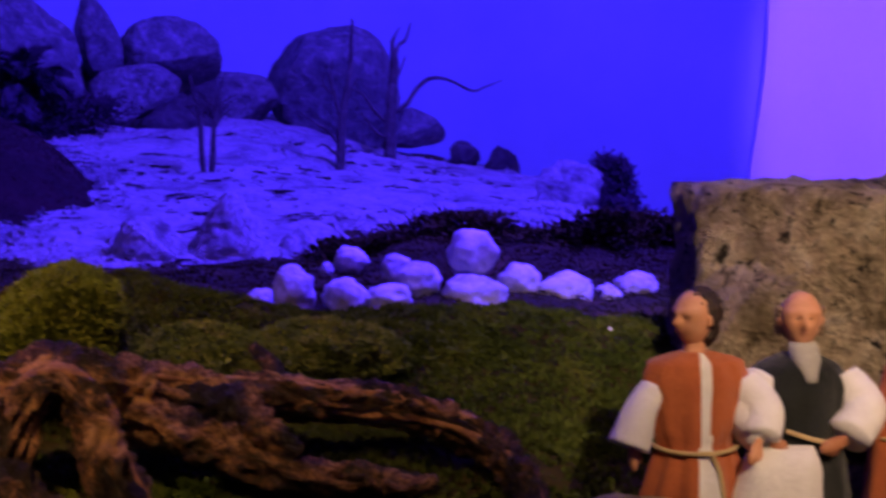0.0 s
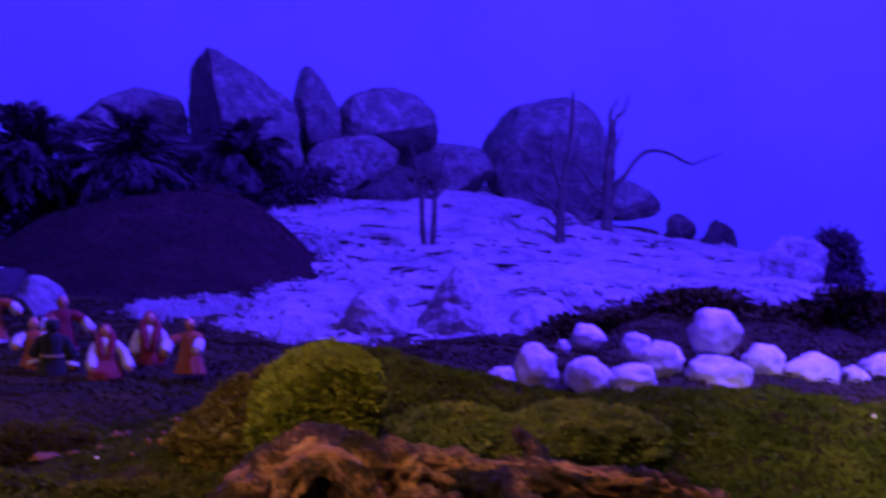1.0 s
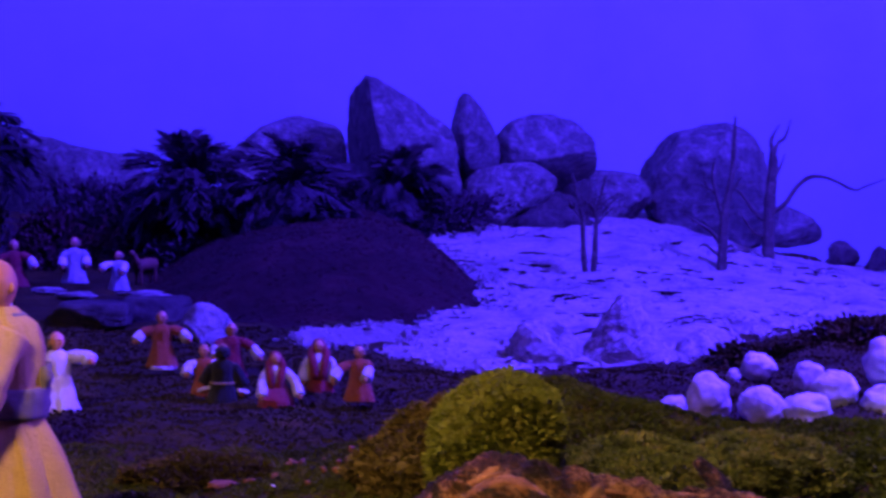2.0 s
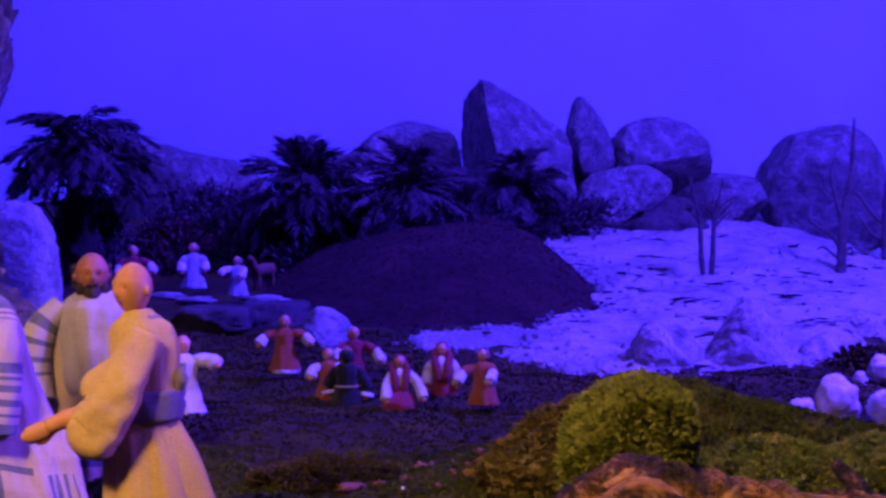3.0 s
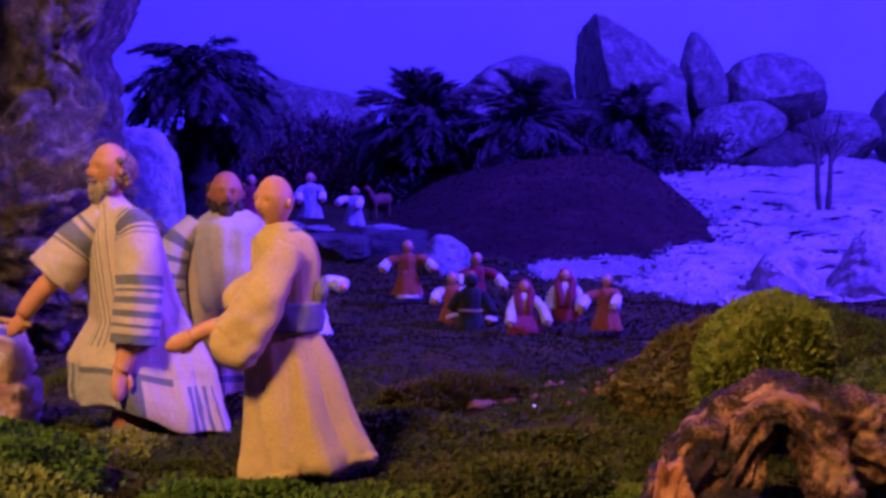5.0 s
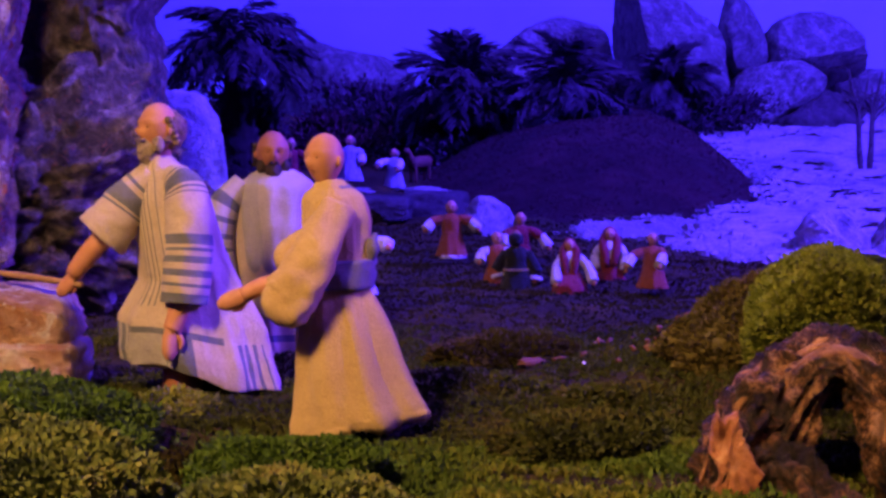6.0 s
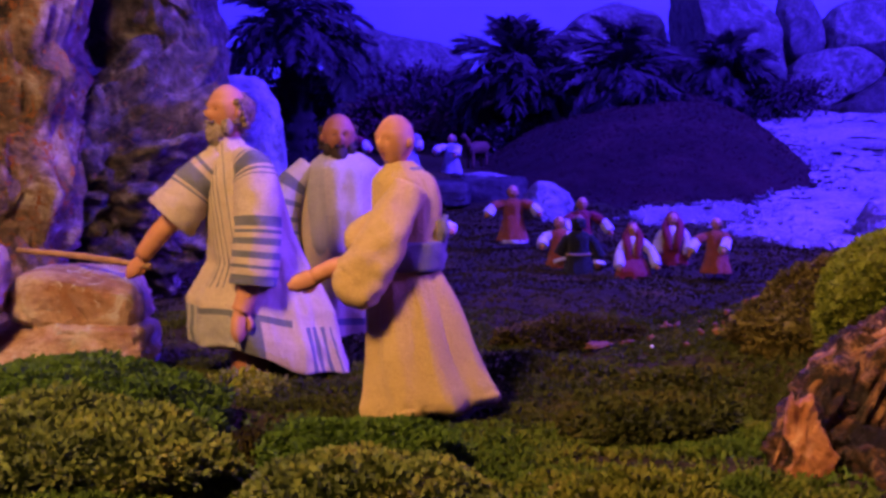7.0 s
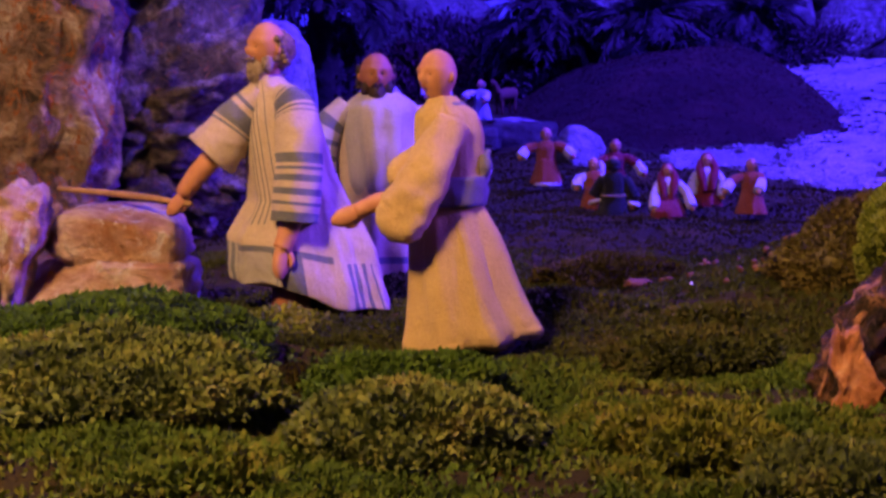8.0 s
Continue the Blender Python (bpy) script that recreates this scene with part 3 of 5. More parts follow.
M_MOSS_BRIGHT = foliage("bright_cushion_moss", ((0.0765, 0.1020, 0.0144), (0.1445, 0.1913, 0.0240), (0.2125, 0.2550, 0.0360), (0.2720, 0.2975, 0.0480)), 25)
M_MOSS_DEEP = foliage("deep_green_moss", ((0.0228, 0.0356, 0.0100), (0.0499, 0.0755, 0.0162), (0.0855, 0.1140, 0.0222), (0.1354, 0.1425, 0.0350)), 16)
M_MOSS_PALE = foliage("pale_olive_moss", ((0.0375, 0.0562, 0.0216), (0.0938, 0.1313, 0.0432), (0.1500, 0.2000, 0.0480), (0.2500, 0.2812, 0.0720), (0.2000, 0.1688, 0.0576)), 24)
M_MOSS_BROWN = foliage("withered_moss", ((0.0520, 0.0468, 0.0120), (0.0975, 0.0884, 0.0210), (0.1495, 0.1235, 0.0330), (0.2080, 0.1430, 0.0510)), 24)
M_PALM = foliage("dark_palm_leaf", ((0.0300, 0.0225, 0.0264), (0.0570, 0.0450, 0.0528), (0.0900, 0.0720, 0.0836)), 20)
M_SHRUB = foliage("dark_shrub_leaf", ((0.0330, 0.0210, 0.0264), (0.0630, 0.0420, 0.0528), (0.1125, 0.0750, 0.0968)), 20)
M_RUSTBUSH = foliage("rust_shrub_leaf", ((0.0390, 0.0156, 0.0216), (0.0780, 0.0325, 0.0396), (0.1105, 0.0455, 0.0540)), 20)
M_BARK = stone("dark_bark", (0.015, 0.011, 0.01), (0.03, 0.022, 0.02), (0.06, 0.045, 0.04), 40, 200, 0.95, 1.0, 0.003)
M_BARK_PALE = stone("weathered_twig_bark", (0.06, 0.045, 0.04), (0.10, 0.08, 0.07), (0.17, 0.14, 0.12), 40, 200, 0.95, 1.0, 0.003)
M_FRUIT = paint("pink_fruit", (0.45, 0.2, 0.2), (0.3, 0.12, 0.12))
M_LEAF = paint("dry_leaf", (0.20, 0.09, 0.035), (0.12, 0.05, 0.02), 0.8)
M_LEAF_BROWN = paint("brown_leaf_scrap", (0.13, 0.06, 0.025), (0.07, 0.032, 0.014), 0.8)
M_CHIP = paint("white_chip", (0.8, 0.8, 0.8), (0.7, 0.7, 0.7))


def driftwood_material():
    m, nt, bsdf, v = start("weathered_root_wood", 0.42, 0.5)
    broad = noise_node(nt, v, 16, 5, 0.65, 1.2)
    fibre = noise_node(nt, v, 120, 6, 0.7, 2.5)
    col = ramp(nt, maths(nt, "ADD", maths(nt, "MULTIPLY", broad, 0.65), maths(nt, "MULTIPLY", fibre, 0.35)),
               ((0.42, (0.012, 0.008, 0.006)), (0.49, (0.06, 0.036, 0.017)), (0.54, (0.22, 0.10, 0.04)), (0.60, (0.66, 0.38, 0.17))))
    nt.links.new(col, bsdf.inputs["Base Color"])
    bump(nt, bsdf, maths(nt, "ADD", maths(nt, "MULTIPLY", broad, 1.5), fibre), 1.0, 0.010)
    return m


M_WOOD = driftwood_material()
# paler copy of the root wood, stands in for light catching the ridges
M_WOOD_PALE = stone("highlit_root_ridges", (0.13, 0.055, 0.022), (0.46, 0.22, 0.085), (0.78, 0.46, 0.21), 45, 220, 0.42, 0.8, 0.004, spec=0.5)
M_WOOD_CUT = stone("broken_orange_wood", (0.36, 0.13, 0.05), (0.52, 0.23, 0.10), (0.62, 0.36, 0.20), 40, 160, 0.6, 0.5, 0.003)


def spline(points, n):
    """n+1 places along a smooth line through the points."""
    p = [Vector(q) for q in points]
    p = [p[0] * 2 - p[1]] + p + [p[-1] * 2 - p[-2]]
    out, last = [], len(points) - 1
    for k in range(n + 1):
        u = k / n * last
        i = min(int(u), last - 1)
        t = u - i
        a, b, c, d = p[i], p[i + 1], p[i + 2], p[i + 3]
        out.append(0.5 * ((2 * b) + (c - a) * t + (2 * a - 5 * b + 4 * c - d) * t * t + (3 * b - a - 3 * c + d) * t ** 3))
    return out


def along(values, n):
    return [float(np.interp(k / n * (len(values) - 1), range(len(values)), values)) for k in range(n + 1)]


def tube_data(points, radii, n=24, sides=12, knots=0.0, freq=30.0, seed=0, flat=1.0, up=(0, 0, 1), fold=0.0, folds=5, ends=True, ridge=0.0):
    """A swept tube: places, faces, and for each face how far along it lies. knots: how gnarled it is; flat: breadth over the other way."""
    line, rad = spline(points, n), along(radii, n)
    verts, faces, far = [], [], []
    side, length = None, sum((b - a).length for a, b in zip(line, line[1:]))
    for k, c in enumerate(line):
        t = (line[min(k + 1, n)] - line[max(k - 1, 0)]).normalized()
        if side is None:
            side = t.cross(Vector(up))
            side = side.normalized() if side.length > 1e-3 else Vector((1, 0, 0))
        side = (side - t * side.dot(t)).normalized()
        over = side.cross(t)
        for j in range(sides):
            a = 2 * math.pi * j / sides
            q = side * math.cos(a) * flat + over * math.sin(a)
            r = rad[k] * (1 + fold * math.cos(folds * a + seed))
            if knots:
                s = (c + q * rad[k]) * freq + Vector((seed * 3.7, 0, 0))
                r *= 1 + knots * noise.fractal(s, 0.8, 2.0, 4) + knots * 0.9 * (abs(math.sin(2.5 * a + 5 * noise.noise((k * 0.06, seed, 0.5)) + seed)) - 0.6) - knots * 0.7 * max(0.0, noise.noise(s * 0.8) - 0.15)
            if ridge:
                w = a + 2.2 * k / n + 0.6 * noise.noise(c * 22)
                s = Vector((math.cos(w) * 2.1, math.sin(w) * 2.1, k * length / n * 26 + seed * 5))
                r *= 1 + ridge * (0.5 - 1.7 * abs(noise.noise(s))) + ridge * 0.6 * (0.4 - 1.5 * abs(noise.noise(s * 2.3))) - ridge * 0.9 * max(0.0, noise.noise(s * 0.6 + Vector((9, 0, 0))))
            verts.append(c + q * r)
    for k in range(n):
        for j in range(sides):
            i = (j + 1) % sides
            faces.append((k * sides + j, k * sides + i, (k + 1) * sides + i, (k + 1) * sides + j))
            far.append((k + 0.5) / n)
    if ends:
        for k, flip in ((0, False), (n, True)):
            verts.append(line[k])
            for j in range(sides):
                i = (j + 1) % sides
                f = (k * sides + i, k * sides + j, len(verts) - 1)
                faces.append(f[::-1] if flip else f)
                far.append(k / n)
    return verts, faces, far


def tube(name, points, radii, material, parent=None, label="", **shape):
    v, f, _ = tube_data(points, radii, **shape)
    return part(name, mesh_of(name, v, f, (material,)), None, parent, label)


def blade_mesh(name, at, lean, length, width, seed, blades=3, spread=0.9):
    """Small leaves, in tufts: at and lean are arrays of places and of the ways they grow."""
    rs = np.random.RandomState(seed)
    at, lean = np.repeat(np.asarray(at, float), blades, 0), np.repeat(np.asarray(lean, float), blades, 0)
    n = len(at)
    way = lean + rs.normal(0, spread * 0.6, (n, 3))
    way /= np.linalg.norm(way, axis=1)[:, None]
    size = (length * rs.uniform(0.5, 1.3, n))[:, None]
    side = np.cross(way, rs.normal(0, 1, (n, 3)))
    side /= np.linalg.norm(side, axis=1)[:, None] + 1e-9
    droop = np.cross(side, way) * size * rs.uniform(-0.35, 0.35, (n, 1))
    half = side * (width * rs.uniform(0.6, 1.2, n))[:, None] * 0.5
    mid = at + way * size * 0.55 + droop * 0.6
    v = np.stack([at, mid + half, at + way * size, mid - half], 1).reshape(-1, 3)
    me = bpy.data.meshes.new(name)
    me.vertices.add(4 * n)
    me.vertices.foreach_set("co", v.ravel())
    me.loops.add(4 * n)
    me.loops.foreach_set("vertex_index", np.arange(4 * n, dtype=np.int32))
    me.polygons.add(n)
    me.polygons.foreach_set("loop_start", np.arange(0, 4 * n, 4, dtype=np.int32))
    me.update(calc_edges=True)
    me.validate()
    return me


def moss_bed(name, x0, x1, y0, y1, count, length, width, material, label, seed, thin, lift=0.0, blades=3):
    rs = np.random.RandomState(seed)
    at = []
    while len(at) < count:
        x, y = rs.uniform(x0, x1), rs.uniform(y0, y1)
        if thin(x, y) > rs.uniform(0, 1):
            at.append((x, y, height(x, y) + lift))
    ob = part(name, blade_mesh(name, at, np.tile((0, -0.15, 1.0), (count, 1)), length, width, seed, blades), material)
    return tagged(ob, label, "moss", kind="stuff")


def patchy(x, y):
    return 0.08 + 1.0 * step01(-0.3, 0.25, noise.noise((x * 9, y * 9, 3.0)))


moss_bed("moss", -0.85, 0.25, 1.08, 1.62, 70000, 0.0065, 0.0034, M_MOSS, "living green and olive moss with small fronds", 1, patchy)
moss_bed("moss", -0.60, 0.35, 1.60, 2.10, 44000, 0.0052, 0.0028, M_MOSS_OLIVE, "dull brown and olive moss with small fronds", 2, patchy)
moss_bed("moss", 0.15, 0.95, 1.62, 2.12, 36000, 0.0065, 0.003, M_MOSS_DEEP, "deep green moss along a low bank", 3, lambda x, y: 1)
moss_bed("moss", 0.20, 0.85, 1.25, 1.65, 9000, 0.008, 0.0035, M_MOSS_DEEP, "deep green moss under the driftwood", 4, patchy)
moss_bed("low_moss", -0.65, 1.25, 2.05, 3.05, 34000, 0.0042, 0.0026, M_MOSS_DULL, "dull brownish moss on dark earth", 5, lambda x, y: 0.9 - step01(-0.1, 0.02, sand_fill(x, y)))


def crumb_mesh(name, places, size, seed, stretch=1.0):
    """Many small angular crumbs."""
    rnd = random.Random(seed)
    shape = [Vector(p) for p in ((1, 0, -0.3), (-0.5, 0.87, -0.3), (-0.5, -0.87, -0.3), (0.1, 0.1, 0.9))]
    tris = ((0, 1, 3), (1, 2, 3), (2, 0, 3), (0, 2, 1))
    verts, faces = [], []
    for p in places:
        m = Euler((rnd.uniform(0, 6), rnd.uniform(0, 6), rnd.uniform(0, 6))).to_matrix() * (size * rnd.uniform(0.4, 1.5))
        b = len(verts)
        verts += [Vector(p) + Vector(((m @ s).x * stretch, (m @ s).y, (m @ s).z / stretch)) for s in shape]
        faces += [tuple(b + i for i in t) for t in tris]
    return mesh_of(name, verts, faces, soft=False)


rnd = random.Random(5)
spots = []
while len(spots) < 1500:
    x, y = rnd.uniform(-0.2, 1.35), rnd.uniform(2.65, 4.3)
    d = sand_fill(x, y)
    if -0.03 < d and rnd.random() < (0.9 if d < 0.08 else 0.12):
        spots.append((x, y, (sand_height(x, y) if d > 0 else height(x, y)) + 0.001))
tagged(part("sand_crumbs", crumb_mesh("sand_crumbs", spots, 0.006, 6), M_SAND), "loose pale crumbs scattered on the sand", "sand", kind="stuff")
spots = []
while len(spots) < 420:
    x, y = rnd.uniform(-0.05, 1.3), rnd.uniform(2.7, 4.1)
    if sand_fill(x, y) > 0 and noise.noise((x * 10, y * 14, 9.0)) + rnd.uniform(-0.1, 0.1) > 0.30:
        spots.append((x, y, sand_height(x, y) + 0.001))
tagged(part("earth_crumbs", crumb_mesh("earth_crumbs", spots, 0.0055, 7, 2.6), M_EARTH), "dark earth crumbs strewn over the sand", "earth", kind="stuff")
spots = [(x, y, soil_height(x, y)) for x, y in [(rnd.uniform(-0.3, 0.28), rnd.uniform(3.06, 3.9)) for _ in range(5000)]]
tagged(part("soil_crumbs", crumb_mesh("soil_crumbs", spots, 0.0024, 8), M_SOIL), "loose crumbs of dark soil on the mound", "soil", kind="stuff")


def cushion(at, size, seed, material, label, count=5000, length=0.006, taper=0.25, outline=None, wide=0.6):
    """A moss cushion: a dome with fronds all over it."""
    top = group_at("moss_cushion", at, label, "moss")
    me = carved_mesh(outline, size[1], seed, 3, 0.06, 0.05) if outline else rock_mesh(*size, seed, cuts=3, rough=0.22, sub=5, taper=taper, fine=0.13)
    base = part("dome", me, material, top)
    rs = np.random.RandomState(seed)
    pick = rs.randint(0, len(me.polygons), count)
    at2 = np.array([tuple(me.polygons[i].center) for i in pick]) + rs.normal(0, 0.0015, (count, 3))
    nor = np.array([tuple(me.polygons[i].normal) for i in pick])
    part("fronds", blade_mesh("fronds", at2, nor + (0, 0, 0.3), length, length * wide, seed, 3), material, top)["kind"] = "stuff"
    return top


cushion((0.088, 1.70, -0.03), (0.12, 0.12, 0.11), 401, M_MOSS_BRIGHT, "bright yellow-green moss cushion behind the driftwood", 16000, 0.005, outline=((-0.048, 0.037), (-0.045, 0.089), (-0.033, 0.109), (-0.006, 0.126), (0.023, 0.133), (0.043, 0.126), (0.052, 0.104), (0.049, 0.053), (0.018, 0.037)), wide=0.7)
cushion((0.058, 1.81, -0.03), (0.24, 0.15, 0.106), 403, M_MOSS_BROWN, "brownish withered moss hump beside a bright cushion", 12000, 0.0045, 0.82)
cushion((0.215, 1.74, -0.01), (0.17, 0.12, 0.056), 409, M_MOSS_PALE, "olive-green moss cushion behind the driftwood", 11000, 0.0048)
cushion((0.330, 1.78, -0.02), (0.18, 0.12, 0.062), 413, M_MOSS_PALE, "olive-green moss cushion behind the driftwood", 11000, 0.0048)
cushion((0.480, 1.84, -0.03), (0.22, 0.13, 0.060), 417, M_MOSS_DEEP, "dark green moss cushion before the white stones", 10000, 0.005)
cushion((0.650, 1.88, -0.05), (0.24, 0.14, 0.068), 421, M_MOSS_DEEP, "dark green moss cushion beside the stone slab", 10000, 0.005)
cushion((-0.545, 1.575, -0.055), (0.28, 0.20, 0.074), 425, M_MOSS_LUSH, "rounded lush green moss cushion before the stone block", 18000, 0.0055, 0.2)
cushion((-0.505, 1.43, -0.075), (0.27, 0.20, 0.088), 426, M_MOSS_PALE, "rounded olive-green moss cushion at the display's edge", 17000, 0.0062, 0.25, wide=0.65)
cushion((-0.315, 1.50, -0.064), (0.17, 0.15, 0.048), 429, M_MOSS_LUSH, "rounded green moss cushion at the figurines' feet", 11000, 0.0055, 0.2)
cushion((-0.295, 1.36, -0.078), (0.19, 0.14, 0.062), 430, M_MOSS_PALE, "yellow-green leafy moss cushion at the display's edge", 13000, 0.0070, 0.25, wide=0.7)
cushion((-0.115, 1.36, -0.075), (0.15, 0.13, 0.046), 431, M_MOSS_YELLOW, "yellow-green leafy moss cushion at the display's edge", 8000, 0.008, 0.25)
cushion((-0.03, 1.30, -0.078), (0.14, 0.12, 0.034), 432, M_MOSS_PALE, "olive moss cushion at the display's edge", 8000, 0.0075, 0.25)
cushion((-0.62, 1.36, -0.075), (0.16, 0.14, 0.044), 434, M_MOSS_PALE, "yellow-green leafy moss cushion at the display's edge", 8000, 0.009, 0.25)
cushion((-0.43, 1.31, -0.08), (0.15, 0.12, 0.036), 435, M_MOSS, "dark olive moss cushion at the display's edge", 8000, 0.0075, 0.25)
cushion((-0.10, 1.62, -0.052), (0.16, 0.13, 0.034), 436, M_MOSS_OLIVE, "low green moss cushion on the open ground", 5000, 0.006, 0.2)
cushion((-0.20, 1.80, -0.045), (0.18, 0.13, 0.034), 437, M_MOSS_OLIVE, "low brownish moss cushion on the open ground", 5000, 0.006, 0.2)
cushion((-0.06, 1.76, -0.045), (0.13, 0.10, 0.030), 438, M_MOSS_OLIVE, "low green moss cushion on the open ground", 4000, 0.006, 0.2)
cushion((-0.16, 1.95, -0.035), (0.16, 0.10, 0.040), 439, M_MOSS_DULL, "low brownish moss cushion below the small figurines", 4000, 0.006, 0.2)
cushion((-0.40, 1.55, -0.062), (0.09, 0.14, 0.022), 440, M_MOSS_DULL, "brownish withered moss between green cushions", 3000, 0.006, 0.2)
cushion((-0.43, 1.72, -0.045), (0.08, 0.07, 0.030), 433, M_MOSS_YELLOW, "small yellowish moss cushion between the figurines", 2500)

# a gnarled root lying on the moss
root = group_at("driftwood_root", (0, 0, 0), "gnarled reddish-brown driftwood root lying on the moss", "driftwood")
stump_line, stump_width = ((-0.004, 1.500, -0.075), (0.002, 1.505, -0.035), (0.028, 1.530, 0.005), (0.072, 1.555, 0.030), (0.112, 1.560, 0.024), (0.150, 1.560, 0.010)), (0.019, 0.022, 0.024, 0.022, 0.022, 0.021)
stump = tube("stump", stump_line, stump_width, M_WOOD, root, n=150, sides=72, knots=0.28, freq=26, seed=3, ridge=0.58)
burl_line, burl_width = ((0.040, 1.515, -0.055), (0.046, 1.512, -0.015), (0.060, 1.515, 0.024), (0.084, 1.518, 0.034), (0.104, 1.512, 0.016), (0.112, 1.500, -0.018), (0.130, 1.488, -0.055), (0.150, 1.470, -0.095)), (0.014, 0.014, 0.014, 0.013, 0.014, 0.016, 0.018, 0.017)
burl = tube("burl", burl_line, burl_width, M_WOOD, root, n=150, sides=64, knots=0.28, freq=30, seed=12, ridge=0.6)
limb_line, limb_width = ((0.095, 1.560, 0.026), (0.17, 1.57, 0.014), (0.250, 1.585, 0.008), (0.324, 1.59, -0.002), (0.378, 1.59, -0.014), (0.424, 1.58, -0.036), (0.447, 1.55, -0.060), (0.456, 1.51, -0.095)), (0.021, 0.018, 0.015, 0.014, 0.014, 0.014, 0.013, 0.011)
main_limb = tube("limb", limb_line, limb_width, M_WOOD, root, n=220, sides=56, knots=0.28, freq=30, seed=8, ridge=0.6)
tube("limb", ((0.135, 1.545, 0.006), (0.20, 1.530, -0.022), (0.27, 1.530, -0.048), (0.34, 1.55, -0.058), (0.40, 1.58, -0.08)), (0.016, 0.016, 0.012, 0.010, 0.007), M_WOOD, root, n=150, sides=48, knots=0.28, freq=34, seed=17, ridge=0.6)
tube("limb", ((0.170, 1.57, 0.014), (0.215, 1.548, 0.004), (0.235, 1.53, -0.010), (0.262, 1.525, -0.030)), (0.012, 0.014, 0.013, 0.009), M_WOOD, root, n=90, sides=40, knots=0.28, freq=34, seed=27, ridge=0.6)
tube("spur", ((0.255, 1.60, -0.005), (0.262, 1.618, 0.018), (0.245, 1.64, 0.042)), (0.013, 0.009, 0.003), M_WOOD, root, n=50, sides=30, knots=0.4, freq=34, seed=19, ridge=0.4)
tube("spur", ((0.335, 1.54, -0.056), (0.352, 1.51, -0.054), (0.366, 1.50, -0.046)), (0.009, 0.007, 0.004), M_WOOD, root, n=40, sides=24, knots=0.4, freq=40, seed=23, ridge=0.4)
tube("limb", ((0.024, 1.505, -0.025), (0.06, 1.482, -0.055), (0.11, 1.45, -0.10)), (0.020, 0.020, 0.016), M_WOOD, root, n=90, sides=48, knots=0.28, freq=30, seed=29, ridge=0.6)


def sinews(limb, points, radii, count, seed, thick=0.0042):
    """Raised fibres winding along a limb, most coloured paler to paint in ridge highlights."""
    rnd = random.Random(seed)
    for i in range(count):
        a, twist, n = rnd.uniform(0, 6.28), rnd.uniform(-1.6, 1.6), 14
        u0 = rnd.uniform(0.0, 0.35)
        u1 = rnd.uniform(0.6, 1.0)
        line, rad = spline(points, 60), along(radii, 60)
        path = []
        for k in range(n + 1):
            j = int(60 * (u0 + (u1 - u0) * k / n))
            t = (line[min(j + 1, 60)] - line[max(j - 1, 0)]).normalized()
            side = t.cross(Vector((0, 1, 0.3))).normalized()
            w = a + twist * k / n + 0.35 * noise.noise((k * 0.5, i, seed))
            path.append(line[j] + (side * math.cos(w) + side.cross(t) * math.sin(w)) * rad[j] * (0.86 + 0.22 * noise.noise((k * 0.7, i, seed + 4))))
        size = thick * rnd.uniform(0.55, 1.15)
        tube("sinew", path, (size * 0.3, size, size * 0.9, size, size * 0.25), M_WOOD_PALE if i % 3 else M_WOOD, limb, n=56, sides=10, knots=0.3, freq=70, seed=i, ridge=0.2)


sinews(main_limb, limb_line, limb_width, 13, 3)
sinews(stump, stump_line, stump_width, 14, 7, 0.0052)
sinews(burl, burl_line, burl_width, 12, 11, 0.0045)


def splinter_mesh(outline, thick, seed):
    """A broken plate of wood: a jagged outline, a ridged front and a thickness."""
    rnd = random.Random(seed)
    edge = []
    for (x, z), (x2, z2) in zip(outline, outline[1:] + outline[:1]):
        for k in range(5):
            edge.append((x + (x2 - x) * k / 5 + rnd.uniform(-0.0009, 0.0009), z + (z2 - z) * k / 5 + rnd.uniform(-0.0009, 0.0009)))
    n = len(edge)
    cx, cz = sum(p[0] for p in edge) / n, sum(p[1] for p in edge) / n
    verts, faces = [], []
    for s in (0.0, 0.25, 0.5, 0.75, 0.93, 1.0):
        for x, z in edge:
            px, pz = cx + (x - cx) * s, cz + (z - cz) * s
            ridge = 0.0035 * noise.noise((px * 150, pz * 45, seed)) + 0.0018 * noise.noise((px * 420, pz * 160, seed))
            verts.append((px, ridge - (0.003 if s < 0.95 else 0.0), pz))
    for x, z in edge:
        verts.append((cx + (x - cx) * 0.9, thick, cz + (z - cz) * 0.9))
    for r in range(6):
        for j in range(n):
            i = (j + 1) % n
            faces.append((r * n + j, (r + 1) * n + j, (r + 1) * n + i, r * n + i))
    faces.append(tuple(range(6 * n, 7 * n)))
    return mesh_of("splinter", verts, faces, soft=False)


PLATE = [(-0.010, 0.008), (-0.005, 0.002), (0.005, 0.010), (0.008, -0.008), (0.015, -0.021), (0.023, -0.036), (0.018, -0.048), (0.004, -0.063), (-0.005, -0.058), (-0.012, -0.048), (-0.007, -0.038), (-0.008, -0.031), (-0.015, -0.021), (-0.013, -0.006)]
face = part("broken_end", splinter_mesh(PLATE, 0.022, 31), M_WOOD_CUT, root, "broken orange wood surface")
face.matrix_world = pose(0, 1.474, 0)


def bare_tree(label, at, paths, name="bare_tree"):
    """A leafless tree: a trunk and branches, each a tube; places from the foot."""
    top = group_at(name, at, label, "tree", "bare trees on the sand")
    for i, (pts, r) in enumerate(paths):
        tube("trunk" if i == 0 else "branch", pts, r, M_BARK_PALE, top, n=18, sides=8, knots=0.2, freq=90, seed=i)
    return top


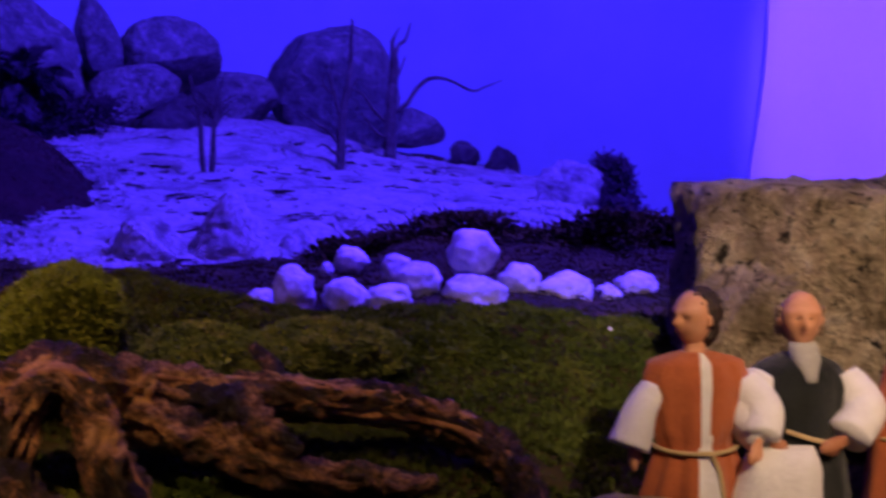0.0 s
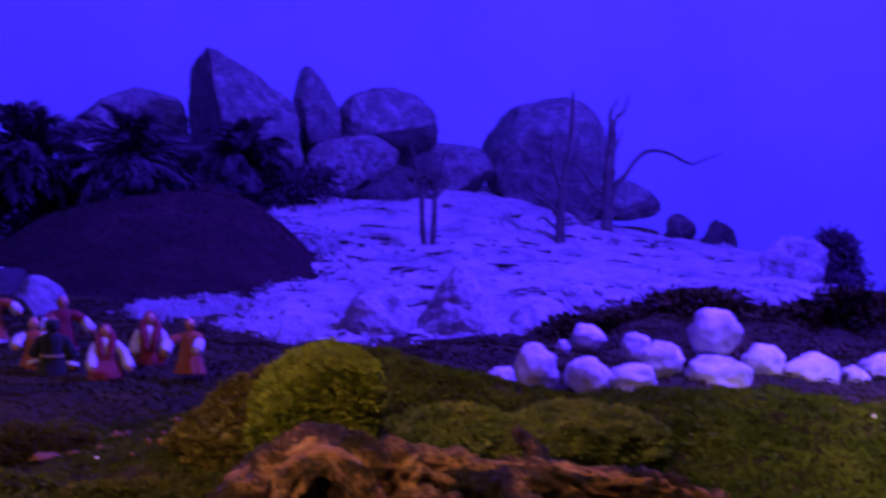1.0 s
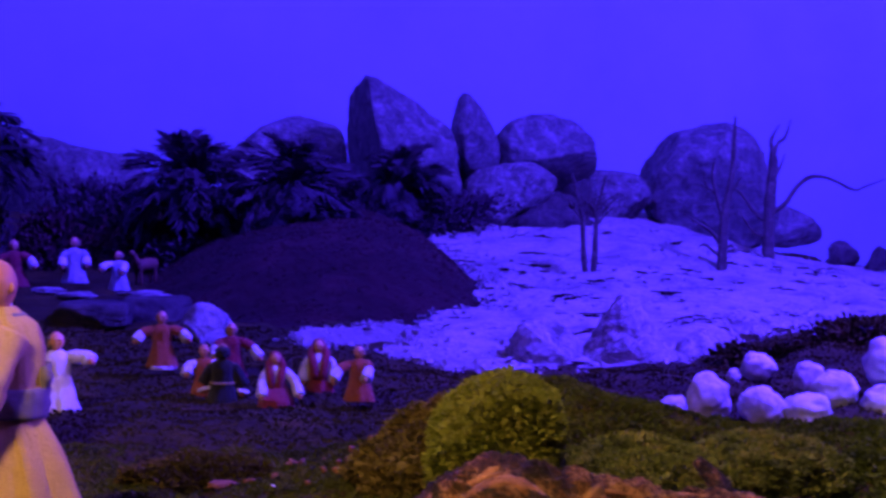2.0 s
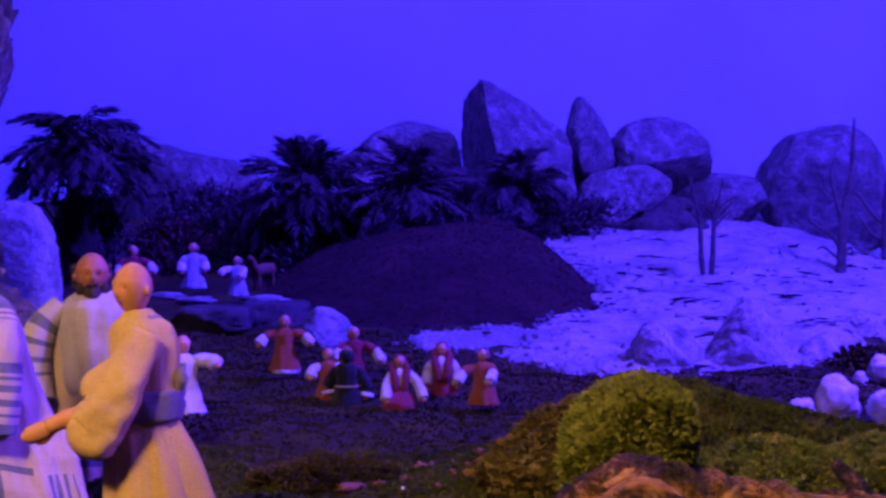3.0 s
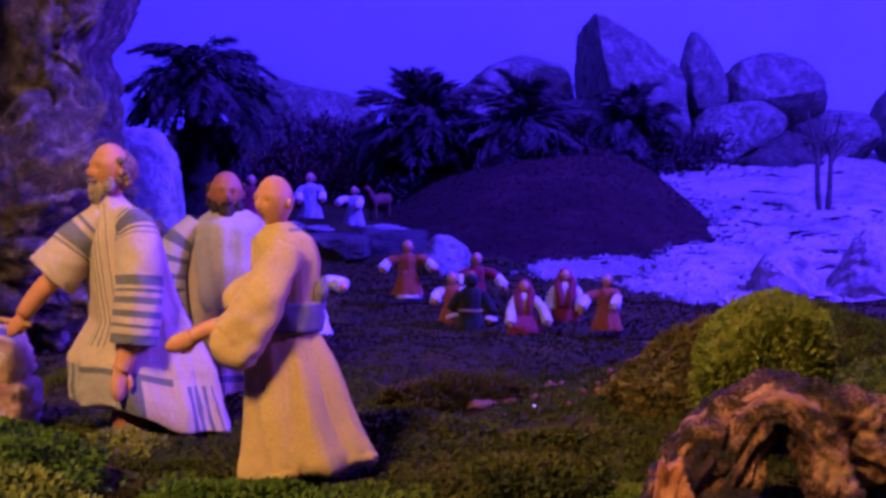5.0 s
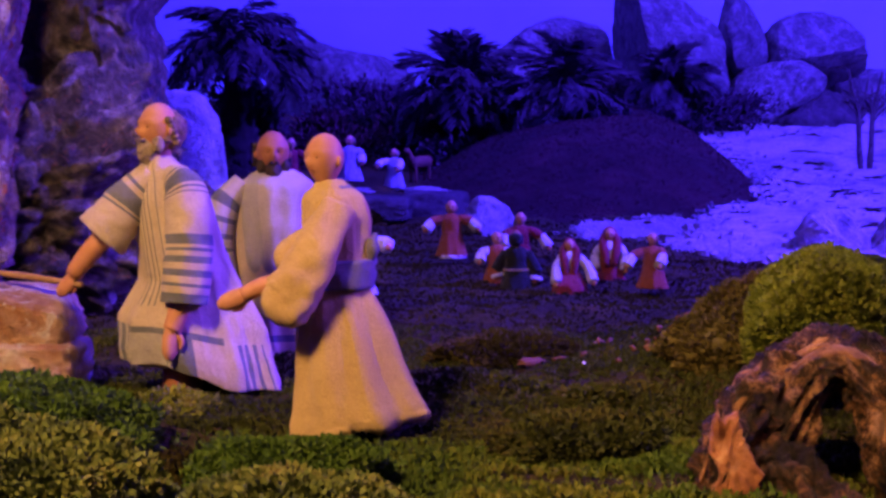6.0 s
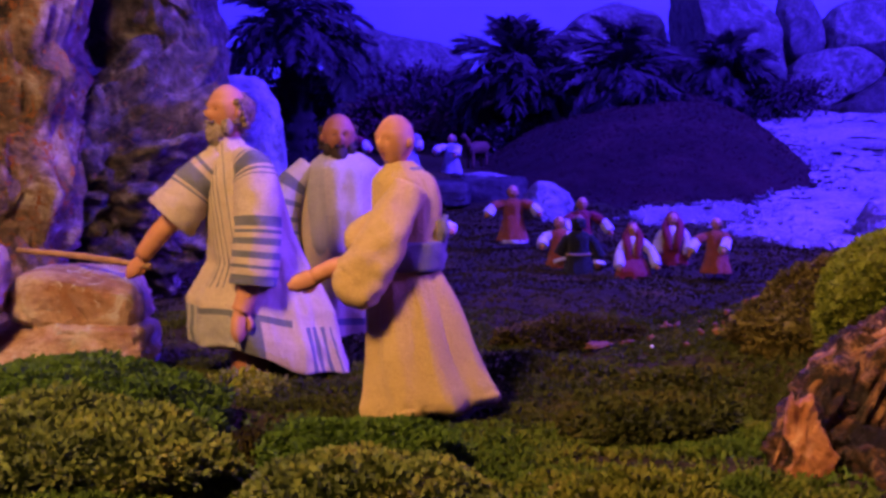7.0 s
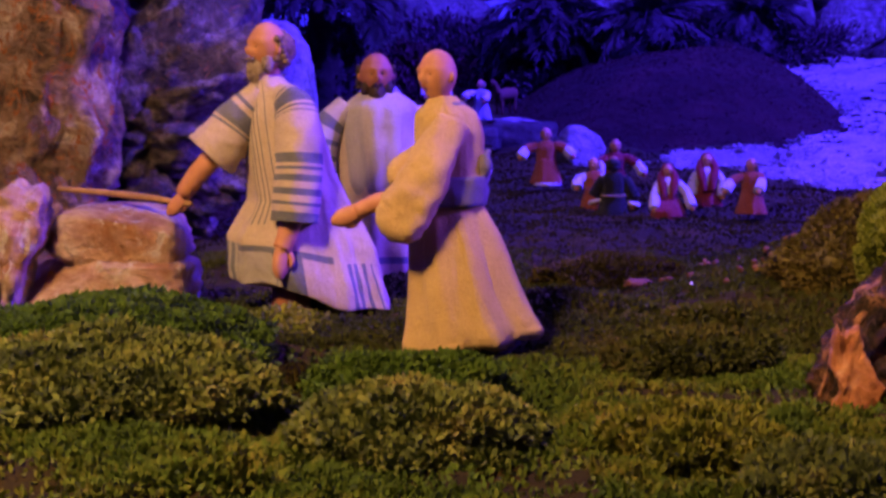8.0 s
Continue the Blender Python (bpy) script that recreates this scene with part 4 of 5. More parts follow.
bare_tree("slim leafless dark tree standing on the sand", (0.727, 3.745, 0.060), (
    (((0, 0, -0.01), (0.002, 0, 0.07), (0.006, 0, 0.14), (0.018, 0, 0.20), (0.022, 0, 0.26), (0.024, 0, 0.31)), (0.011, 0.009, 0.008, 0.0055, 0.004, 0.002)),
    (((0.002, 0, 0.07), (-0.02, 0, 0.10), (-0.045, 0, 0.115), (-0.075, 0, 0.135)), (0.004, 0.003, 0.002, 0.001)),
    (((0.004, 0, 0.12), (-0.008, 0, 0.16), (-0.018, 0, 0.20), (-0.014, 0, 0.235)), (0.005, 0.004, 0.003, 0.0012)),
    (((0.006, 0, 0.15), (0.02, 0, 0.175), (0.036, 0, 0.20)), (0.004, 0.003, 0.001)),
    (((-0.012, 0, 0.17), (-0.03, 0, 0.185), (-0.034, 0, 0.21)), (0.003, 0.002, 0.001)),
    (((0.002, 0, 0.06), (0.018, 0, 0.075), (0.022, 0, 0.06)), (0.003, 0.002, 0.001)),
    (((0.0, 0, 0.05), (-0.03, 0, 0.075), (-0.045, 0, 0.07)), (0.003, 0.002, 0.001)),
))
bare_tree("leafless dark tree with one long drooping twig", (0.902, 4.11, 0.075), (
    (((0, 0, -0.01), (0.001, 0, 0.08), (0.004, 0, 0.15), (0.010, 0, 0.21), (0.008, 0, 0.245)), (0.014, 0.012, 0.012, 0.010, 0.006)),
    (((0.008, 0, 0.22), (0.018, 0, 0.25), (0.034, 0, 0.265), (0.045, 0, 0.30)), (0.006, 0.004, 0.003, 0.001)),
    (((0.008, 0, 0.23), (0.006, 0, 0.26), (0.022, 0, 0.29)), (0.005, 0.004, 0.001)),
    (((0.004, 0, 0.11), (0.035, 0, 0.13), (0.06, 0, 0.165), (0.09, 0, 0.185), (0.13, 0, 0.18), (0.175, 0, 0.158), (0.20, 0, 0.165), (0.24, 0, 0.18)), (0.005, 0.005, 0.0045, 0.004, 0.003, 0.0025, 0.002, 0.001)),
    (((0.002, 0, 0.09), (-0.03, 0, 0.115), (-0.055, 0, 0.15), (-0.085, 0, 0.165)), (0.005, 0.004, 0.003, 0.001)),
    (((0.0, 0, 0.06), (-0.03, 0, 0.075), (-0.06, 0, 0.115)), (0.004, 0.003, 0.001)),
    (((0.006, 0, 0.18), (0.02, 0, 0.195), (0.034, 0, 0.23)), (0.004, 0.003, 0.001)),
))
bare_tree("small forked leafless sapling standing on the sand", (0.460, 3.60, 0.085), (
    (((0.006, 0, -0.01), (0.010, 0, 0.05), (0.012, 0, 0.10), (0.02, 0, 0.14), (0.028, 0, 0.175)), (0.006, 0.005, 0.0045, 0.003, 0.001)),
    (((-0.004, 0, -0.01), (-0.010, 0, 0.04), (-0.012, 0, 0.10), (-0.024, 0, 0.15), (-0.03, 0, 0.18)), (0.006, 0.005, 0.0045, 0.003, 0.001)),
    (((0.012, 0, 0.10), (0.0, 0, 0.13), (0.004, 0, 0.165)), (0.003, 0.002, 0.001)),
    (((-0.012, 0, 0.09), (0.006, 0, 0.115), (0.012, 0, 0.15)), (0.003, 0.002, 0.001)),
    (((-0.012, 0, 0.10), (-0.03, 0, 0.12), (-0.045, 0, 0.125)), (0.003, 0.002, 0.001)),
    (((0.012, 0, 0.09), (0.03, 0, 0.11), (0.042, 0, 0.12)), (0.003, 0.002, 0.001)),
) + tuple((((s * 0.012, 0, 0.10), (s * 0.012 + 0.022 * math.cos(k), 0.01 * math.sin(k * 2), 0.125), (s * 0.012 + 0.04 * math.cos(k * 1.3), 0.02 * math.sin(k * 2), 0.14 + 0.03 * math.sin(k * 3.1))), (0.0022, 0.0016, 0.0008)) for k in range(9) for s in (-1, 1)))


def frond_mesh(length, rise, drop, seed, leaflets=42, leaf=0.035):
    """An arching palm frond along +x with drooping leaflets."""
    rnd = random.Random(seed)
    verts, faces = [], []
    line = spline(((0, 0, 0), (length * 0.4, 0, rise), (length * 0.8, 0, rise - drop * 0.4), (length, 0, rise - drop)), 24)
    for k in range(24):
        a, b = line[k], line[k + 1]
        w = 0.0022 * (1 - k / 26)
        i = len(verts)
        verts += [a + Vector((0, w, 0)), a - Vector((0, w, 0)), b - Vector((0, w, 0)), b + Vector((0, w, 0)), a + Vector((0, 0, w)), b + Vector((0, 0, w))]
        faces += [(i, i + 1, i + 2, i + 3), (i, i + 4, i + 5, i + 3), (i + 1, i + 4, i + 5, i + 2)]
    for k in range(leaflets):
        u = 0.12 + 0.88 * k / leaflets
        c = line[min(24, int(u * 24))]
        size = leaf * (0.55 + 0.75 * math.sin(math.pi * min(1, u * 0.9 + 0.1))) * rnd.uniform(0.75, 1.2)
        for s in (-1, 1):
            d = Vector((0.65 + rnd.uniform(-0.15, 0.15), s * rnd.uniform(0.5, 0.9), rnd.uniform(-0.75, -0.1))).normalized()
            across = d.cross(Vector((0, 0, 1))).normalized() * 0.0024
            i = len(verts)
            verts += [c, c + d * size * 0.5 + across, c + d * size - Vector((0, 0, size * 0.2)), c + d * size * 0.5 - across]
            faces.append((i, i + 1, i + 2, i + 3))
    return mesh_of("frond", verts, faces, (M_PALM,), soft=False)


def palm(at, trunk, crown, length, count, seed, label, up=0.5, fruit=False, leaf=0.035):
    """A model palm: a shaggy trunk and a crown of arching fronds."""
    rnd = random.Random(seed)
    top = group_at("palm_tree", at, label, "palm", "model palms")
    tube("trunk", ((0, 0, -0.01), (0.004, 0, crown * 0.5), (0.0, 0, crown)), (trunk * 1.25, trunk, trunk * 0.9), M_BARK, top, n=26, sides=12, knots=0.3, freq=80, seed=seed)
    shapes = [frond_mesh(length * k, length * r, length * d, seed + i, leaf=leaf) for i, (k, r, d) in enumerate(((1.0, 0.22, 0.45), (0.95, 0.05, 0.55), (0.85, 0.38, 0.30), (0.9, -0.1, 0.45)))]
    for i in range(count):
        f = part("frond", shapes[i % 4], None, top)
        f.matrix_basis = pose(0, 0, crown, 0, -rnd.uniform(-0.25, up) * 70, i * 137.5 + rnd.uniform(-15, 15))
    if fruit:
        for i in range(7):
            b = part("fruit", rock_mesh(0.012, 0.012, 0.012, i, sub=2, cuts=2), M_FRUIT, top, "small pinkish fruit")
            b.location = (rnd.uniform(-0.016, 0.016), -0.016 + rnd.uniform(-0.008, 0.004), crown - 0.012 + rnd.uniform(-0.012, 0.01))
    return top


palm((-0.628, 3.62, 0.07), 0.026, 0.225, 0.130, 58, 501, "tall dark model palm with drooping fronds", 0.65)
palm((-0.240, 3.70, 0.07), 0.018, 0.155, 0.120, 46, 511, "bushy dark model palm with upright fronds", 1.15)
palm((-0.058, 3.62, 0.13), 0.012, 0.085, 0.120, 40, 521, "low dark model palm with pinkish fruit", 1.2, True)
palm((0.160, 4.00, 0.13), 0.012, 0.110, 0.08, 22, 531, "small dark model palm before a boulder", 1.2)


def shrub(name, at, size, count, leaf, material, label, seed, cone=0.0):
    """A shrub: a few stems and many loose leaves, thicker towards the outside."""
    top = group_at(name, at, label, "shrub")
    rnd, rs = random.Random(seed), np.random.RandomState(seed)
    for i in range(5):
        a = i * 1.3 + seed
        tube("stem", ((0, 0, -0.01), (math.cos(a) * size[0] * 0.1, math.sin(a) * size[1] * 0.1, size[2] * 0.4), (math.cos(a) * size[0] * 0.3, math.sin(a) * size[1] * 0.3, size[2] * 0.8)), (0.005, 0.004, 0.0015), M_BARK, top, n=10, sides=6, seed=i)
    clump = [Vector((rnd.gauss(0, 0.2), rnd.gauss(0, 0.2), rnd.uniform(0.1, 0.85))) for _ in range(26)]
    at2 = []
    for _ in range(count):
        c = rnd.choice(clump)
        q = c + Vector((rnd.gauss(0, 0.10), rnd.gauss(0, 0.10), rnd.gauss(0, 0.08)))
        s = 1 - cone * max(0, q.z)
        at2.append((q.x * s * size[0], q.y * s * size[1], max(0.0, q.z) * size[2]))
    at2 = np.array(at2)
    way = at2 / (np.linalg.norm(at2, axis=1)[:, None] + 1e-6) + (0, 0, 0.3)
    part("leaves", blade_mesh("leaves", at2, way, leaf, leaf * 0.45, seed, 2), material, top)
    return top


shrub("shrub", (-0.480, 3.72, 0.075), (0.16, 0.12, 0.125), 2600, 0.012, M_RUSTBUSH, "dome-shaped rust-brown shrub behind the far figurines", 601)
shrub("shrub", (-0.345, 3.88, 0.10), (0.22, 0.16, 0.10), 3200, 0.014, M_SHRUB, "dense dark shrub between the palms", 607)
shrub("shrub", (-0.13, 3.85, 0.10), (0.24, 0.16, 0.10), 3200, 0.014, M_SHRUB, "dense dark shrub behind the soil mound", 611)
shrub("shrub", (0.05, 3.98, 0.13), (0.20, 0.14, 0.07), 2400, 0.014, M_SHRUB, "dense dark shrub before the boulders", 617)
shrub("shrub", (0.17, 4.03, 0.12), (0.30, 0.12, 0.11), 4200, 0.013, M_SHRUB, "dense dark shrub at the foot of the tall boulder", 631)
shrub("shrub", (0.02, 4.05, 0.12), (0.24, 0.12, 0.14), 3800, 0.013, M_SHRUB, "dense dark shrub between the boulders", 633)
shrub("shrub", (-0.42, 3.95, 0.10), (0.26, 0.12, 0.15), 3800, 0.014, M_SHRUB, "tall dark shrub between the palms", 635)
shrub("shrub", (-0.62, 3.66, 0.05), (0.27, 0.17, 0.22), 5200, 0.013, M_SHRUB, "dark cone-shaped shrub round the foot of the tall palm", 619, 0.85)
shrub("shrub", (-0.20, 3.66, 0.05), (0.20, 0.12, 0.10), 2400, 0.014, M_SHRUB, "dark shrub under a bushy palm", 621)
shrub("shrub", (1.238, 3.68, -0.02), (0.13, 0.11, 0.135), 3400, 0.010, M_SHRUB, "upright dark shrub at the end of the sand", 623, 0.45)
shrub("shrub", (1.205, 3.60, -0.02), (0.10, 0.10, 0.06), 1500, 0.009, M_SHRUB, "low dark shrub at the foot of the rubble", 629)
for i, (x, y, w, h) in enumerate(((0.70, 2.72, 0.16, 0.035), (0.88, 2.66, 0.20, 0.045), (1.02, 2.70, 0.2, 0.045), (0.56, 2.72, 0.12, 0.025))):
    shrub("dry_tuft", (x, y, height(x, y) - 0.004), (w, 0.1, h), 1300, 0.011, M_MOSS_DULL, "dry brownish tuft of moss on the bank", 640 + i)

for i, (x, y, s) in enumerate(((-0.101, 1.724, 0.0045), (-0.088, 1.86, 0.003), (0.62, 1.84, 0.004), (-0.19, 1.47, 0.003), (-0.30, 1.36, 0.003))):
    c = rock("white_chip", (x, y, height(x, y) + 0.004), (s, s, s), 700 + i, M_CHIP, "tiny white chip lying on the moss", "chip", sub=2)
for i, (x, y, w) in enumerate(((0.017, 1.937, 0.026), (-0.135, 1.90, 0.03), (-0.17, 1.95, 0.02), (-0.07, 1.96, 0.022), (-0.03, 1.86, 0.014))):
    rock("dry_leaf", (x, y - 0.01, height(x, y) + 0.003), (w, w * 0.6, 0.008), 720 + i, M_LEAF, "curled dry orange-brown leaf on the moss", "leaf", sub=3, rough=0.5, turn=i * 40)

G_LITTER = "leaf litter on the low ridge"
rnd = random.Random(77)
for i in range(46):
    x = rnd.uniform(-0.13, 0.10)
    y = 1.905 + (x * 0.12) + rnd.gauss(0, 0.025)
    w = rnd.uniform(0.004, 0.010)
    rock("dry_leaf", (x, y, height(x, y) + 0.003), (w, w * 0.5, 0.006), 750 + i, (M_LEAF_BROWN, M_LEAF_BROWN, M_LEAF)[i % 3], "curled brown leaf scrap on the moss", "leaf", turn=i * 47, group=G_LITTER, sub=2, rough=0.9, tilt=(i * 31 % 50 - 25, i * 17 % 50 - 25))

# ---------------------------------------------------------------- clothed figurines, each one plain mesh

M_SKIN = paint("painted_clay_skin", (0.60, 0.30, 0.17), (0.50, 0.23, 0.12), 0.55, 70)
M_SKIN_DARK = paint("painted_dark_clay_skin", (0.38, 0.16, 0.08), (0.28, 0.11, 0.06), 0.55, 70)
M_LIP = paint("painted_lips", (0.40, 0.15, 0.09), (0.30, 0.11, 0.07), 0.55, 70)
M_HAIR = paint("grey_brown_hair", (0.30, 0.21, 0.14), (0.12, 0.08, 0.05), 0.7, 160, 0.6)
M_BEARD = paint("grey_beard_hair", (0.40, 0.33, 0.26), (0.20, 0.15, 0.11), 0.8, 220, 0.8)
M_HAIR_DARK = paint("dark_hair", (0.05, 0.03, 0.025), (0.02, 0.014, 0.012), 0.7, 160, 0.6)
M_CREAM = cloth("cream_wool", (0.60, 0.51, 0.38), (0.51, 0.43, 0.32))
M_YELLOW = cloth("yellow_linen", (0.62, 0.46, 0.20), (0.52, 0.375, 0.155))
M_GREY = cloth("grey_stripe_wool", (0.19, 0.21, 0.25), (0.13, 0.145, 0.175))
M_BELT = cloth("slate_belt_cloth", (0.24, 0.22, 0.25), (0.17, 0.16, 0.19))
M_SHAWL = cloth("pale_grey_shawl", (0.46, 0.45, 0.41), (0.37, 0.36, 0.33))
M_WRAP = cloth("light_grey_wrap", (0.52, 0.49, 0.43), (0.43, 0.40, 0.36))
M_RUST = cloth("rust_felt", (0.46, 0.13, 0.045), (0.36, 0.095, 0.035))
M_WINE = cloth("wine_red_cloth", (0.32, 0.04, 0.05), (0.22, 0.03, 0.04))
M_BLACK = cloth("black_cloth", (0.022, 0.025, 0.025), (0.014, 0.016, 0.016))
M_SHIRT = cloth("white_cotton", (0.80, 0.79, 0.77), (0.72, 0.70, 0.68))
# white cloth coloured darker and bluer, so shade is in its colour
M_WHITE_DIMMED = cloth("dimmed_white_cloth", (0.50, 0.52, 0.58), (0.28, 0.30, 0.38))
M_CORD = cloth("straw_cord", (0.55, 0.42, 0.22), (0.42, 0.31, 0.15))
M_STICK = paint("peeled_stick", (0.42, 0.26, 0.13), (0.30, 0.18, 0.08), 0.6, 90)


class Figure:
    """Gathers tubes, balls and gowns into one mesh with several materials."""

    def __init__(self):
        self.verts, self.faces, self.mats, self.index = [], [], [], []

    def slot(self, m):
        if m not in self.mats:
            self.mats.append(m)
        return self.mats.index(m)

    def add(self, verts, faces, mats):
        b = len(self.verts)
        self.verts += [tuple(v) for v in verts]
        self.faces += [tuple(b + i for i in f) for f in faces]
        self.index += [self.slot(m) for m in mats]
        return self

    def limb(self, points, radii, material, bands=(), **shape):
        """bands: (from, to, material) along it."""
        v, f, far = tube_data(points, radii, **shape)
        mats = []
        for u in far:
            m = material
            for a, b, other in bands:
                if a <= u <= b:
                    m = other
            mats.append(m)
        return self.add(v, f, mats)

    def ball(self, at, radii, material, sub=3, shape=None):
        v = []
        for p in BALLS[sub][0]:
            q = p.copy()
            if shape:
                q = shape(q)
            v.append(Vector(at) + Vector((q.x * radii[0], q.y * radii[1], q.z * radii[2])))
        return self.add(v, BALLS[sub][1], [material] * len(BALLS[sub][1]))

    def gown(self, rings, material, folds=7, depth=0.10, seed=0, sides=72, steps=6, paint_by=None, hem=0.0, tilt=0.0, fringe=0.0):
        """rings: (x, y, z, rx, ry) from the shoulders to the hem; folds deepen downwards."""
        n = (len(rings) - 1) * steps
        cols = [along([r[i] for r in rings], n) for i in range(5)]
        smooth_line = spline([(r[0], r[1], r[2]) for r in rings], n)
        verts, faces, mats = [], [], []
        for k in range(n + 1):
            u = k / n
            c = smooth_line[k]
            for j in range(sides):
                a = 2 * math.pi * j / sides
                w = depth * u ** 1.2 * (math.cos(folds * a + seed + 1.3 * math.sin(2 * a + seed)) * 0.6 + 0.5 * math.cos((folds * 2 + 1) * a + 2 * seed))
                w += 0.06 * noise.noise((math.cos(a) * 2 + seed, math.sin(a) * 2, u * 4)) + 0.028 * noise.noise((math.cos(a) * 6 + seed, math.sin(a) * 6, u * 9)) + 0.010 * noise.noise((math.cos(a) * 14 + seed, math.sin(a) * 14, u * 24))
                drop = hem * u ** 4 * noise.noise((math.cos(a) * 1.5 + seed, math.sin(a) * 1.5, 3.0))
                drop -= tilt * math.cos(a) * u ** 3
                if k == n and fringe:
                    drop -= fringe * (j % 2) * (0.6 + 0.6 * noise.noise((a * 9, 0, seed)))
                verts.append((c.x + math.cos(a) * cols[3][k] * (1 + w), c.y + math.sin(a) * cols[4][k] * (1 + w), c.z + drop))
        for k in range(n):
            for j in range(sides):
                i = (j + 1) % sides
                faces.append((k * sides + j, (k + 1) * sides + j, (k + 1) * sides + i, k * sides + i))
                mats.append(paint_by(360 * (j + 0.5) / sides, (k + 0.5) / n) if paint_by else material)
        for k in (0, n):
            verts.append(Vector([sum(verts[k * sides + j][i] for j in range(sides)) / sides for i in range(3)]))
            for j in range(sides):
                i = (j + 1) % sides
                faces.append((k * sides + i, k * sides + j, len(verts) - 1) if k else (k * sides + j, k * sides + i, len(verts) - 1))
                mats.append(material)
        return self.add(verts, faces, mats)

    def head(self, at, r, facing, skin, hair=None, beard=False, bald=True):
        """facing: degrees, 0 towards the front (-y), 90 towards -x."""
        a = radians(facing)
        fwd = Vector((-math.sin(a), -math.cos(a), 0))
        side = Vector((fwd.y, -fwd.x, 0))

        def face(q):
            f, s = q.dot(fwd), q.dot(side)
            k, front = 1.0, max(0, f)
            k += 0.46 * math.exp(-((s / 0.12) ** 2)) * math.exp(-((q.z + 0.10) / 0.19) ** 2) * front
            k += 0.14 * math.exp(-((q.z - 0.27) / 0.11) ** 2) * front
            k -= 0.27 * (math.exp(-(((s - 0.33) / 0.15) ** 2)) + math.exp(-(((s + 0.33) / 0.15) ** 2))) * math.exp(-((q.z - 0.08) / 0.12) ** 2) * front
            k += 0.10 * math.exp(-((q.z + 0.42) / 0.06) ** 2 - (s / 0.25) ** 2) * front
            k -= 0.06 * math.exp(-((q.z + 0.56) / 0.06) ** 2 - (s / 0.3) ** 2) * front
            k += 0.16 * math.exp(-((q.z + 0.76) / 0.16) ** 2 - (s / 0.3) ** 2) * front
            narrow = 1 - 0.22 * max(0, -q.z)
            return Vector((q.x * k * narrow, q.y * k * narrow, q.z))

        at = Vector(at)
        self.ball(at, (r * 0.93, r * 0.93, r * 1.24), skin, 4, face)
        self.limb([at - Vector((0, 0, r * 2.1)), at - fwd * r * 0.15 - Vector((0, 0, r * 0.7))], (r * 0.55, r * 0.48), skin, n=6, sides=14)
        for e in (-1, 1):
            self.ball(at + fwd * r * 0.71 + side * r * 0.29 * e + Vector((0, 0, r * 0.10)), (r * 0.085, r * 0.085, r * 0.04), M_HAIR_DARK, 2)
            self.ball(at - fwd * r * 0.08 + side * r * 0.91 * e - Vector((0, 0, r * 0.05)), (r * 0.16, r * 0.16, r * 0.26), skin, 2)
        self.ball(at + fwd * r * 0.84 - Vector((0, 0, r * 0.50)), (r * 0.12, r * 0.12, r * 0.035), M_LIP, 2)
        if hair is not None:
            back = at - fwd * r * 0.40 + Vector((0, 0, r * (-0.08 if bald else 0.26)))
            self.ball(back, (r * 0.98, r * 0.98, r * (1.0 if bald else 1.12)), hair, 4, lambda q: q * (1 + 0.16 * noise.noise(q * 4) + 0.10 * noise.noise(q * 11)))
            if not bald:
                self.ball(at - fwd * r * 0.52 - Vector((0, 0, r * 0.45)), (r * 0.78, r * 0.78, r * 0.85), hair, 4, lambda q: q * (1 + 0.16 * noise.noise(q * 4) + 0.10 * noise.noise(q * 11)))
            if bald:
                for e in (-1, 1):
                    for k in range(5):
                        self.ball(at + side * r * 0.93 * e - fwd * r * (0.05 + 0.11 * k) + Vector((0, 0, r * (0.42 - 0.26 * k))), (r * 0.2, r * 0.2, r * 0.2), hair, 2, lambda q: q * (1 + 0.3 * noise.noise(q * 5)))
        if beard:
            chin = at + fwd * r * 0.62 - Vector((0, 0, r * 1.10))
            tuft = M_BEARD if hair is M_HAIR else hair or M_HAIR
            self.ball(chin, (r * 0.46, r * 0.46, r * 0.80), tuft, 4, lambda q: q * (1 + 0.22 * noise.noise(q * 5) + 0.12 * noise.noise(q * 13)) * (1 - 0.25 * max(0, -q.z)))
            for e in (-1, 1):
                self.ball(at + fwd * r * 0.36 + side * r * 0.62 * e - Vector((0, 0, r * 0.72)), (r * 0.30, r * 0.30, r * 0.42), tuft, 3, lambda q: q * (1 + 0.25 * noise.noise(q * 7)))
                self.ball(at + fwd * r * 0.98 + side * r * 0.17 * e - Vector((0, 0, r * 0.50)), (r * 0.16, r * 0.16, r * 0.08), tuft, 2)
        return self

    def hand(self, at, way, size, skin):
        """A closed mitten with a thumb."""
        at, way = Vector(at), Vector(way).normalized()
        side = way.cross(Vector((0, 1, 0.2))).normalized()
        self.limb([at - way * size * 0.4, at + way * size * 0.35, at + way * size * 0.9, at + way * size * 1.25], (size * 0.28, size * 0.42, size * 0.38, size * 0.14), skin, n=10, sides=12, flat=0.65)
        self.limb([at + side * size * 0.2, at + side * size * 0.45 + way * size * 0.4, at + side * size * 0.42 + way * size * 0.75], (size * 0.14, size * 0.13, size * 0.07), skin, n=6, sides=8)
        return self

    def done(self, at, label, turn=0.0, size=1.0, group="large clothed figurines"):
        ob = part("figurine", mesh_of("figurine", self.verts, self.faces, self.mats, self.index), None)
        ob.matrix_world = pose(*at, 0, 0, turn) @ Matrix.Scale(size, 4)
        return tagged(ob, label, "figurine", group)


# the striped walker; foot at the moss, places from there
FOOT = (-0.443, 1.785, -0.035)
f = Figure()


